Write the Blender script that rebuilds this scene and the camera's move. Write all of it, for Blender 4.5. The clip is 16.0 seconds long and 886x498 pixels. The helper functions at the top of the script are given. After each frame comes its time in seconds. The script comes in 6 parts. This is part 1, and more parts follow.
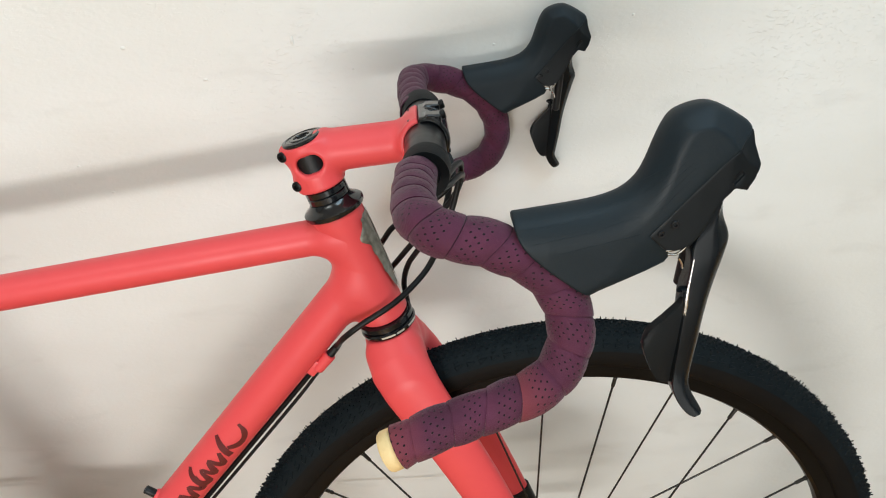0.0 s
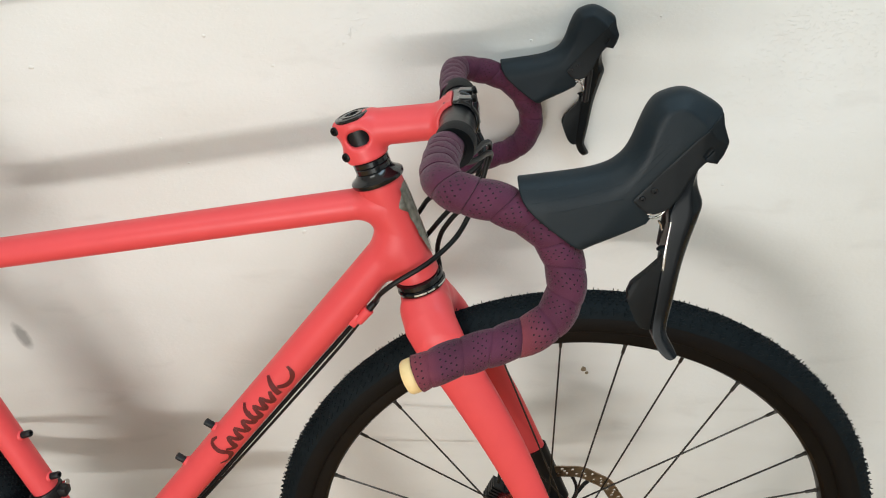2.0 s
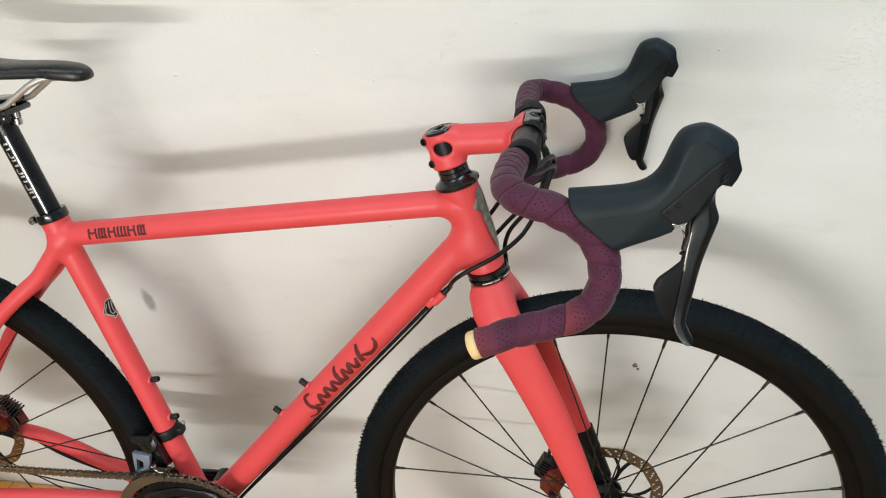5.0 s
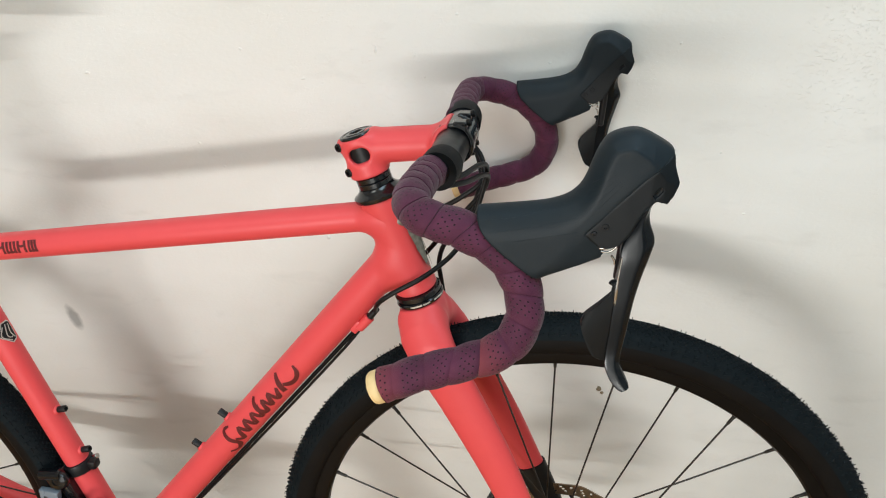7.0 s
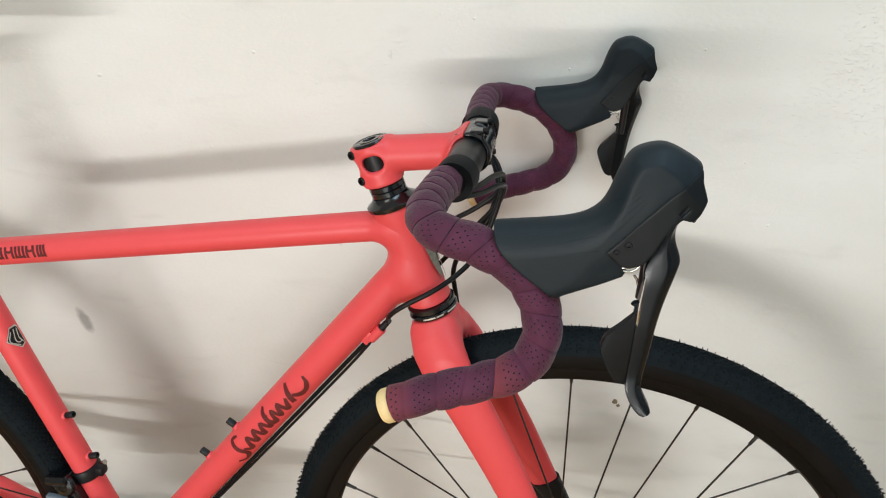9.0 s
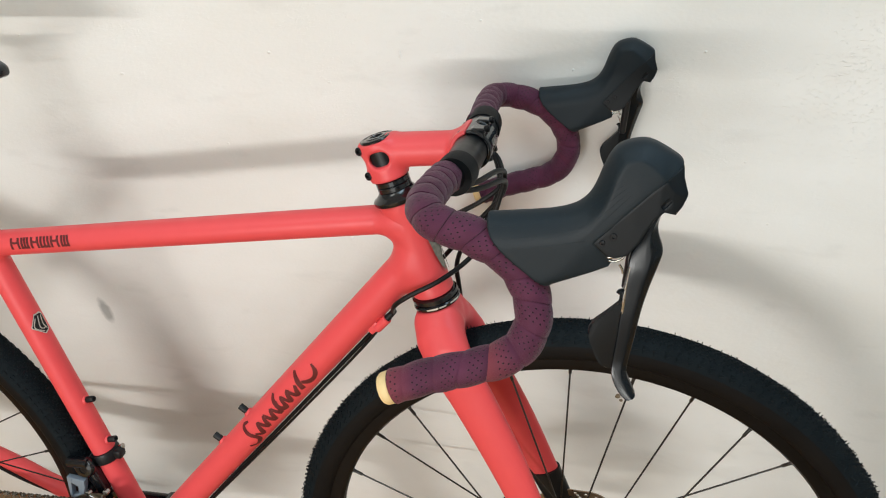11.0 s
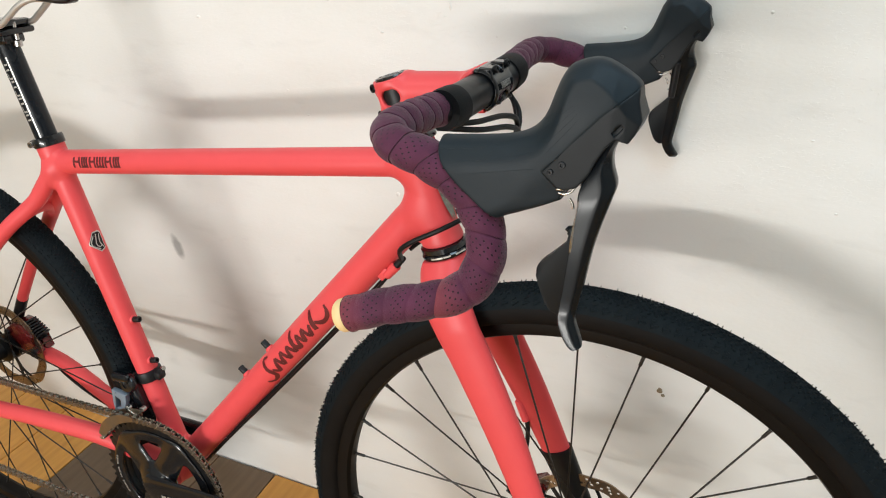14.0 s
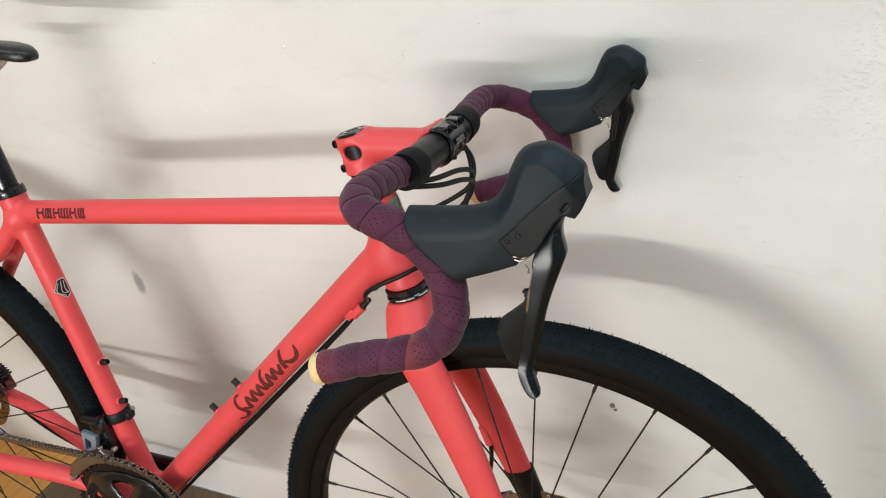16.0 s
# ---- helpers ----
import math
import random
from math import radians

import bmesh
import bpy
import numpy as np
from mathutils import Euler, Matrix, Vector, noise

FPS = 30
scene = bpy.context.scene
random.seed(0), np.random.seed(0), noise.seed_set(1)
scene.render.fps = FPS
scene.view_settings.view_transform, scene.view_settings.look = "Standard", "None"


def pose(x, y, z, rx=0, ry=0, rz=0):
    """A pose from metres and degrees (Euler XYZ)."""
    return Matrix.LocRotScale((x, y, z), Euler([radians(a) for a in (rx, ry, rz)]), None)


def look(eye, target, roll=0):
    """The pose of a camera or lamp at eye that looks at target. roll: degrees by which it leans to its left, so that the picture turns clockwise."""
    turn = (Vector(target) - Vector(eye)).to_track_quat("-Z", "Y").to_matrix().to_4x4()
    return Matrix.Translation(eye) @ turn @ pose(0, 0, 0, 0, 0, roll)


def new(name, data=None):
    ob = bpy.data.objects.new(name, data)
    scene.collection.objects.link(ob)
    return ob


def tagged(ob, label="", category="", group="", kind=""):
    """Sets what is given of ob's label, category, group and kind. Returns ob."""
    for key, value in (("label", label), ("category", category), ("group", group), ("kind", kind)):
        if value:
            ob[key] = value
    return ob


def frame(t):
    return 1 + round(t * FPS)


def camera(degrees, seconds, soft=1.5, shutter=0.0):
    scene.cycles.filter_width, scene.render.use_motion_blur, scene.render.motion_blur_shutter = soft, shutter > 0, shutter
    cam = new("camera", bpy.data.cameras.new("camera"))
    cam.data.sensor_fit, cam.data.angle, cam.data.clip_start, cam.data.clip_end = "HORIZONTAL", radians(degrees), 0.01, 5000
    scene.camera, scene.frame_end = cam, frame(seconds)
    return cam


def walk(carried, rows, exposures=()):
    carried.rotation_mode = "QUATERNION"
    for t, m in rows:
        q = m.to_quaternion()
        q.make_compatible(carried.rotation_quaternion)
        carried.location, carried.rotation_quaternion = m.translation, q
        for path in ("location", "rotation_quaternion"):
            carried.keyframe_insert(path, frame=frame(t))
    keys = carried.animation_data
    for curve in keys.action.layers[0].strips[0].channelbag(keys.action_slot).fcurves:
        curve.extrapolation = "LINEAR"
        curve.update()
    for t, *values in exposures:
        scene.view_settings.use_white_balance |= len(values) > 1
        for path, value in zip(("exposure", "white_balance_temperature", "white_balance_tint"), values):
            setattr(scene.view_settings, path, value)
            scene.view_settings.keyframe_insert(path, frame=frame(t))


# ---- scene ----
import functools
from mathutils.bvhtree import BVHTree

cam = camera(63.2, 16.0, soft=1.1)
PATH = [
    (0, (0.312, -0.466, 1.091), (0.399, 1.274, 0.109), -1.6),
    (0.5, (0.308, -0.48, 1.096), (0.382, 1.26, 0.113), -1.6),
    (1, (0.327, -0.505, 1.083), (0.328, 1.237, 0.102), -1.4),
    (1.5, (0.323, -0.537, 1.094), (0.27, 1.205, 0.113), -1.4),
    (2, (0.334, -0.552, 1.105), (0.268, 1.19, 0.126), -1.4),
    (2.5, (0.335, -0.555, 1.119), (0.25, 1.187, 0.141), -1.4),
    (3, (0.311, -0.595, 1.136), (0.216, 1.15, 0.163), -1.3),
    (3.5, (0.326, -0.633, 1.156), (0.214, 1.112, 0.185), -1.3),
    (4, (0.343, -0.673, 1.166), (0.125, 1.06, 0.192), -1.3),
    (4.2, (0.348, -0.675, 1.166), (0.1, 1.055, 0.194), -1.3),
    (6.3, (0.354, -0.597, 1.145), (0.066, 1.126, 0.172), -1.4),
    (6.5, (0.38, -0.583, 1.149), (0.098, 1.141, 0.176), -1.4),
    (7, (0.414, -0.56, 1.128), (0.138, 1.166, 0.157), -1.4),
    (7.5, (0.413, -0.548, 1.117), (0.134, 1.175, 0.141), -1.3),
    (8, (0.409, -0.539, 1.119), (0.119, 1.185, 0.148), -1.3),
    (8.5, (0.409, -0.537, 1.125), (0.108, 1.186, 0.155), -1.3),
    (9, (0.41, -0.538, 1.128), (0.096, 1.182, 0.158), -1.3),
    (11.3, (0.433, -0.564, 1.134), (0.053, 1.145, 0.168), -1.3),
    (11.5, (0.435, -0.564, 1.127), (0.038, 1.138, 0.155), -1.1),
    (12, (0.455, -0.567, 1.132), (-0.018, 1.121, 0.169), -1.3),
    (12.5, (0.492, -0.529, 1.119), (-0.042, 1.14, 0.155), -1.2),
    (13, (0.507, -0.532, 1.096), (-0.134, 1.101, 0.136), -1.1),
    (13.5, (0.521, -0.524, 1.067), (-0.179, 1.084, 0.107), -1.2),
    (14, (0.551, -0.532, 1.075), (-0.161, 1.073, 0.118), -1.2),
    (14.5, (0.557, -0.548, 1.099), (-0.157, 1.057, 0.143), -1.1),
    (15, (0.559, -0.547, 1.118), (-0.145, 1.06, 0.158), -1.1),
    (15.5, (0.555, -0.553, 1.131), (-0.106, 1.074, 0.175), -1.4),
    (16, (0.55, -0.553, 1.136), (-0.039, 1.101, 0.177), -1.3),
]
walk(cam, [(t, look(eye, target, roll)) for t, eye, target, roll in PATH],
     [(0, -0.03, 6430, 7.5), (4, -0.05, 6430, 7.5), (9, -0.05, 6440, 8), (12.5, -0.02, 6490, 9), (13.5, 0.06, 6490, 9.2), (14.5, 0.08, 6490, 9.2), (15, 0.02, 6480, 9), (16, -0.05, 6470, 9)])

# ---- light ----
world = bpy.data.worlds.new("world")
scene.world = world
world.use_nodes = True
world.node_tree.nodes["Background"].inputs[0].default_value = (0.75, 0.85, 1.0, 1)
world.node_tree.nodes["Background"].inputs[1].default_value = 0.3


def area_lamp(name, eye, target, size, size_y, watts, colour):
    data = bpy.data.lights.new(name, "AREA")
    data.shape, data.size, data.size_y, data.energy, data.color = "RECTANGLE", size, size_y, watts, colour
    ob = new(name, data)
    ob.matrix_world = look(eye, target)
    return ob


# long low strip in front of the wall, and the cool and neutral ceiling panels of the shop
area_lamp("strip_lamp", (-0.16, -2.05, 0.74), (0.10, 0.29, 0.74), 0.92, 0.035, 20.4, (0.995, 0.972, 0.935))
area_lamp("ceiling_lamp", (1.05, -0.75, 2.62), (1.05, -0.75, 0), 1.5, 0.9, 25.5, (0.64, 0.88, 1.05))
area_lamp("ceiling_lamp", (-1.0, -1.6, 2.62), (-1.0, -1.6, 0), 1.2, 0.9, 21, (0.91, 0.95, 0.91))
# added soft fill opposite the wall, out of view, to brighten its lower part
area_lamp("fill_lamp", (0.05, -2.99, 0.66), (0.05, 0, 0.50), 2.6, 1.2, 23.0, (0.975, 0.955, 0.895))


# ---- materials ----
def material(name, colour, rough=0.5, metal=0.0, colour2=None, scale=20.0, spread=0.5, bump=0.0, bump_scale=200.0, coat=0.0,
             per_object=0.0, rough_var=0.0, stretch=None, spec=0.5):
    m = bpy.data.materials.new(name)
    m.use_nodes = True
    nt = m.node_tree
    n, l = nt.nodes, nt.links
    b = n["Principled BSDF"]
    b.inputs["Base Color"].default_value = (*colour, 1)
    b.inputs["Roughness"].default_value = rough
    b.inputs["Metallic"].default_value = metal
    b.inputs["Coat Weight"].default_value = coat
    b.inputs["Coat Roughness"].default_value = 0.15
    b.inputs["Specular IOR Level"].default_value = spec
    tc = n.new("ShaderNodeTexCoord")
    vec = tc.outputs["Object"]
    if stretch:
        mp = n.new("ShaderNodeMapping")
        mp.inputs["Scale"].default_value = stretch
        l.new(vec, mp.inputs["Vector"])
        vec = mp.outputs["Vector"]
    noise_a = n.new("ShaderNodeTexNoise")
    noise_a.inputs["Scale"].default_value = scale
    noise_a.inputs["Detail"].default_value = 6
    l.new(vec, noise_a.inputs["Vector"])
    if colour2:
        ramp = n.new("ShaderNodeValToRGB")
        ramp.color_ramp.elements[0].position = 0.5 - spread / 2
        ramp.color_ramp.elements[1].position = 0.5 + spread / 2
        ramp.color_ramp.elements[0].color = (*colour, 1)
        ramp.color_ramp.elements[1].color = (*colour2, 1)
        l.new(noise_a.outputs["Fac"], ramp.inputs["Fac"])
        out = ramp.outputs["Color"]
        if per_object:
            info = n.new("ShaderNodeObjectInfo")
            hsv = n.new("ShaderNodeHueSaturation")
            mr = n.new("ShaderNodeMapRange")
            mr.inputs["To Min"].default_value, mr.inputs["To Max"].default_value = 1 - per_object, 1 + per_object
            l.new(info.outputs["Random"], mr.inputs["Value"])
            l.new(mr.outputs["Result"], hsv.inputs["Value"])
            l.new(out, hsv.inputs["Color"])
            out = hsv.outputs["Color"]
        l.new(out, b.inputs["Base Color"])
    if rough_var:
        mr = n.new("ShaderNodeMapRange")
        mr.inputs["From Min"].default_value, mr.inputs["From Max"].default_value = 0.3, 0.7
        mr.inputs["To Min"].default_value, mr.inputs["To Max"].default_value = rough - rough_var, rough + rough_var
        l.new(noise_a.outputs["Fac"], mr.inputs["Value"])
        l.new(mr.outputs["Result"], b.inputs["Roughness"])
    if bump:
        nb = n.new("ShaderNodeTexNoise")
        nb.inputs["Scale"].default_value = bump_scale
        nb.inputs["Detail"].default_value = 4
        l.new(vec, nb.inputs["Vector"])
        bp = n.new("ShaderNodeBump")
        bp.inputs["Strength"].default_value = bump
        bp.inputs["Distance"].default_value = 0.001
        l.new(nb.outputs["Fac"], bp.inputs["Height"])
        l.new(bp.outputs["Normal"], b.inputs["Normal"])
    return m


CORAL = material("coral_paint", (0.74, 0.079, 0.086), 0.43, colour2=(0.71, 0.072, 0.079), scale=35, bump=0.04, bump_scale=900, rough_var=0.05, spec=0.36)
INK = material("ink_print", (0.095, 0.007, 0.009), 0.5, colour2=(0.13, 0.011, 0.013), scale=90)
RUBBER = material("hood_rubber", (0.0048, 0.0108, 0.0156), 0.54, colour2=(0.0069, 0.0136, 0.0192), scale=30, bump=0.10, bump_scale=1500, rough_var=0.06, spec=0.27, stretch=(0.4, 1, 1))
BRACKET = material("lever_resin", (0.0040, 0.0062, 0.0080), 0.46, colour2=(0.0058, 0.0080, 0.0100), scale=60, bump=0.1, bump_scale=1500, spec=0.2)
LEVER = material("lever_metal", (0.0046, 0.0060, 0.0076), 0.22, colour2=(0.0070, 0.0088, 0.0108), scale=15, rough_var=0.06, spec=0.22)
GLOSS = material("gloss_black", (0.0040, 0.0046, 0.0062), 0.13, colour2=(0.007, 0.008, 0.010), scale=40, coat=0.3, rough_var=0.05, spec=0.4)
SATIN = material("satin_black", (0.006, 0.0066, 0.0080), 0.42, colour2=(0.010, 0.0108, 0.0125), scale=60, bump=0.08, bump_scale=900, spec=0.28)
ALLOY_BLACK = material("anodised_black", (0.0055, 0.006, 0.0072), 0.36, metal=0.2, colour2=(0.009, 0.0095, 0.0108), scale=50, rough_var=0.08, spec=0.28)
TYRE = material("tyre_rubber", (0.0040, 0.0068, 0.0086), 0.72, colour2=(0.0068, 0.0102, 0.0124), scale=45, bump=0.3, bump_scale=700, spec=0.11)
SIDEWALL = material("tyre_sidewall", (0.0062, 0.0053, 0.0049), 0.62, colour2=(0.0086, 0.0074, 0.0068), scale=25, bump=0.2, bump_scale=1200, spec=0.09)
RIM = material("rim_black", (0.0042, 0.0033, 0.0029), 0.40, colour2=(0.006, 0.0048, 0.0042), scale=30, rough_var=0.08, spec=0.13)
STEEL = material("bare_steel", (0.55, 0.54, 0.52), 0.25, metal=1.0, colour2=(0.42, 0.40, 0.38), scale=80, rough_var=0.08)
RAIL = material("satin_rail", (0.60, 0.585, 0.56), 0.44, metal=0.65, colour2=(0.50, 0.485, 0.46), scale=60, rough_var=0.06)
SPOKE = material("spoke_black", (0.02, 0.018, 0.016), 0.35, metal=0.5, colour2=(0.03, 0.026, 0.023), scale=60)
ROTOR = material("rotor_steel", (0.33, 0.27, 0.20), 0.33, metal=1.0, colour2=(0.24, 0.19, 0.14), scale=70, rough_var=0.1)
CHAIN = material("chain_steel", (0.40, 0.345, 0.28), 0.27, metal=0.9, colour2=(0.14, 0.12, 0.10), scale=140, rough_var=0.12)
CAGE = material("cage_steel", (0.28, 0.22, 0.15), 0.38, metal=0.85, colour2=(0.20, 0.155, 0.11), scale=40, rough_var=0.1)
GREY_LINK = material("grey_linkage", (0.19, 0.24, 0.30), 0.38, metal=0.3, colour2=(0.24, 0.29, 0.35), scale=50)
CALIPER = material("caliper_red", (0.085, 0.006, 0.006), 0.25, metal=0.3, colour2=(0.15, 0.012, 0.011), scale=200, coat=0.6, bump=0.5, bump_scale=500)
SILVER = material("silver_print", (0.62, 0.60, 0.56), 0.35, metal=0.6, colour2=(0.5, 0.48, 0.45), scale=100)
BADGE = material("badge_metal", (0.34, 0.33, 0.29), 0.42, metal=0.6, colour2=(0.15, 0.145, 0.12), scale=160, rough_var=0.1, bump=0.3, bump_scale=500)
POST = material("post_black", (0.0048, 0.0062, 0.0090), 0.24, colour2=(0.007, 0.0088, 0.012), scale=40, rough_var=0.05, spec=0.30)
BAND = material("band_black", (0.0030, 0.0036, 0.0046), 0.62, colour2=(0.0046, 0.0054, 0.0066), scale=60, bump=0.15, bump_scale=900, spec=0.14)
CORK = material("cork_plug", (0.80, 0.60, 0.30), 0.6, colour2=(0.70, 0.50, 0.24), scale=120, bump=0.3, bump_scale=900)
CABLE = material("cable_housing", (0.0048, 0.0050, 0.0056), 0.42, colour2=(0.0075, 0.0078, 0.0085), scale=60, bump=0.1, bump_scale=900, spec=0.22)
SADDLE = material("saddle_cover", (0.0065, 0.0075, 0.009), 0.30, colour2=(0.010, 0.011, 0.013), scale=40, bump=0.25, bump_scale=1100, rough_var=0.06)
CHIP = material("paint_chip", (0.82, 0.80, 0.77), 0.6, colour2=(0.72, 0.70, 0.66), scale=150)
FLECK = material("brown_fleck", (0.16, 0.11, 0.06), 0.7, colour2=(0.30, 0.24, 0.16), scale=400)
CEIL = material("ceiling_paint", (0.80, 0.80, 0.79), 0.8, colour2=(0.76, 0.76, 0.75), scale=3)
ROOM = material("room_paint", (0.70, 0.70, 0.68), 0.8, colour2=(0.62, 0.62, 0.60), scale=2)
WOOD = material("orange_wood", (0.66, 0.325, 0.062), 0.40, colour2=(0.50, 0.222, 0.040), scale=9, per_object=0.25, stretch=(9, 0.9, 1), bump=0.2, bump_scale=90, rough_var=0.08)
WOOD_DARK = material("brown_wood", (0.180, 0.112, 0.060), 0.40, colour2=(0.118, 0.073, 0.040), scale=9, per_object=0.2, stretch=(9, 0.9, 1), bump=0.2, bump_scale=90, rough_var=0.08)
WOOD_PALE = material("pale_wood", (0.47, 0.31, 0.105), 0.43, colour2=(0.37, 0.235, 0.078), scale=9, per_object=0.15, stretch=(9, 0.9, 1), bump=0.2, bump_scale=90)
GROUT = material("floor_joint", (0.045, 0.034, 0.026), 0.8, colour2=(0.06, 0.045, 0.032), scale=50)


def wall_material():
    """White distemper over an uneven plaster: brush lumps, faint grey scuffs and yellowed clouds."""
    m = bpy.data.materials.new("wall_plaster")
    m.use_nodes = True
    nt = m.node_tree
    n, l = nt.nodes, nt.links
    b = n["Principled BSDF"]
    b.inputs["Roughness"].default_value = 0.62
    b.inputs["Specular IOR Level"].default_value = 0.35
    tc = n.new("ShaderNodeTexCoord")

    def tex(scale, detail, stretch=(1, 1, 1), distort=0.0):
        mp = n.new("ShaderNodeMapping")
        mp.inputs["Scale"].default_value = stretch
        t = n.new("ShaderNodeTexNoise")
        t.inputs["Scale"].default_value, t.inputs["Detail"].default_value, t.inputs["Distortion"].default_value = scale, detail, distort
        l.new(tc.outputs["Object"], mp.inputs["Vector"])
        l.new(mp.outputs["Vector"], t.inputs["Vector"])
        return t.outputs["Fac"]

    def ramp(fac, a, b_, ca, cb):
        r = n.new("ShaderNodeValToRGB")
        r.color_ramp.elements[0].position, r.color_ramp.elements[1].position = a, b_
        r.color_ramp.elements[0].color, r.color_ramp.elements[1].color = (*ca, 1), (*cb, 1)
        l.new(fac, r.inputs["Fac"])
        return r.outputs["Color"]

    def mix(kind, fac, a, b_):
        x = n.new("ShaderNodeMix")
        x.data_type, x.blend_type = "RGBA", kind
        if isinstance(fac, float):
            x.inputs["Factor"].default_value = fac
        else:
            l.new(fac, x.inputs["Factor"])
        l.new(a, x.inputs[6])
        l.new(b_, x.inputs[7])
        return x.outputs[2]

    sep = n.new("ShaderNodeSeparateXYZ")
    l.new(tc.outputs["Object"], sep.inputs[0])

    def span(sock, a, b_, smooth=True):
        r = n.new("ShaderNodeMapRange")
        r.interpolation_type = "SMOOTHSTEP" if smooth else "LINEAR"
        r.inputs["From Min"].default_value, r.inputs["From Max"].default_value = a, b_
        l.new(sock, r.inputs["Value"])
        return r.outputs["Result"]

    def math_(op, a, b_):
        x = n.new("ShaderNodeMath")
        x.operation = op
        for k, v in enumerate((a, b_)):
            if isinstance(v, (int, float)):
                x.inputs[k].default_value = v
            else:
                l.new(v, x.inputs[k])
        return x.outputs[0]

    base = ramp(tex(2.6, 5), 0.32, 0.70, (0.80, 0.775, 0.735), (0.845, 0.835, 0.815))
    scuff = ramp(tex(11, 8, (1, 1, 3.0), 0.4), 0.60, 0.78, (1, 1, 1), (0.88, 0.875, 0.87))
    pale = ramp(tex(7, 6, (0.5, 1, 1.6)), 0.42, 0.72, (0.955, 0.95, 0.94), (1, 1, 1))
    col = mix("MULTIPLY", 1.0, mix("MULTIPLY", 0.6, base, scuff), pale)
    # one oblong grey rub mark
    dx = math_("SUBTRACT", sep.outputs["X"], -0.323)
    dz = math_("SUBTRACT", sep.outputs["Z"], 0.484)
    dx = math_("ADD", dx, math_("MULTIPLY", dz, 0.22))
    rub = math_("SQRT", math_("ADD", math_("POWER", math_("DIVIDE", dx, 0.0125), 2.0), math_("POWER", math_("DIVIDE", dz, 0.027), 2.0)), 0.0)
    rub = math_("ADD", rub, math_("MULTIPLY", tex(60, 4), 0.7))
    mark = ramp(math_("MULTIPLY", rub, 0.6), 0.50, 0.80, (0.52, 0.52, 0.52), (1, 1, 1))
    col = mix("MULTIPLY", 1.0, col, mark)
    l.new(col, b.inputs["Base Color"])
    # relief: broad trowel waves, raised brush lumps in patches, fine grit
    lumps = n.new("ShaderNodeMath")
    lumps.operation = "MULTIPLY"
    lump_a = n.new("ShaderNodeMapRange")
    lump_a.inputs["From Min"].default_value, lump_a.inputs["From Max"].default_value = 0.57, 0.73
    l.new(tex(390, 3, (0.6, 1, 1.1), 0.4), lump_a.inputs["Value"])
    lump_b = n.new("ShaderNodeMapRange")
    lump_b.inputs["From Min"].default_value, lump_b.inputs["From Max"].default_value = 0.44, 0.62
    l.new(tex(4.5, 4), lump_b.inputs["Value"])
    l.new(lump_a.outputs["Result"], lumps.inputs[0])
    l.new(lump_b.outputs["Result"], lumps.inputs[1])
    b1 = n.new("ShaderNodeBump")
    b1.inputs["Strength"].default_value, b1.inputs["Distance"].default_value = 0.70, 0.0011
    where = math_("MULTIPLY", math_("MULTIPLY", span(sep.outputs["X"], -0.10, 0.45), math_("SUBTRACT", 1.0, span(sep.outputs["X"], 0.65, 1.0))), span(sep.outputs["Z"], 0.60, 1.05))
    where = math_("ADD", math_("MULTIPLY", where, 0.9), 0.14)
    l.new(math_("MULTIPLY", lumps.outputs["Value"], where), b1.inputs["Height"])
    b2 = n.new("ShaderNodeBump")
    b2.inputs["Strength"].default_value, b2.inputs["Distance"].default_value = 0.35, 0.004
    l.new(tex(9, 3), b2.inputs["Height"])
    l.new(b1.outputs["Normal"], b2.inputs["Normal"])
    b3 = n.new("ShaderNodeBump")
    b3.inputs["Strength"].default_value, b3.inputs["Distance"].default_value = 0.34, 0.0010
    l.new(tex(230, 4, (0.6, 1, 1.05)), b3.inputs["Height"])
    l.new(b2.outputs["Normal"], b3.inputs["Normal"])
    l.new(b3.outputs["Normal"], b.inputs["Normal"])
    return m


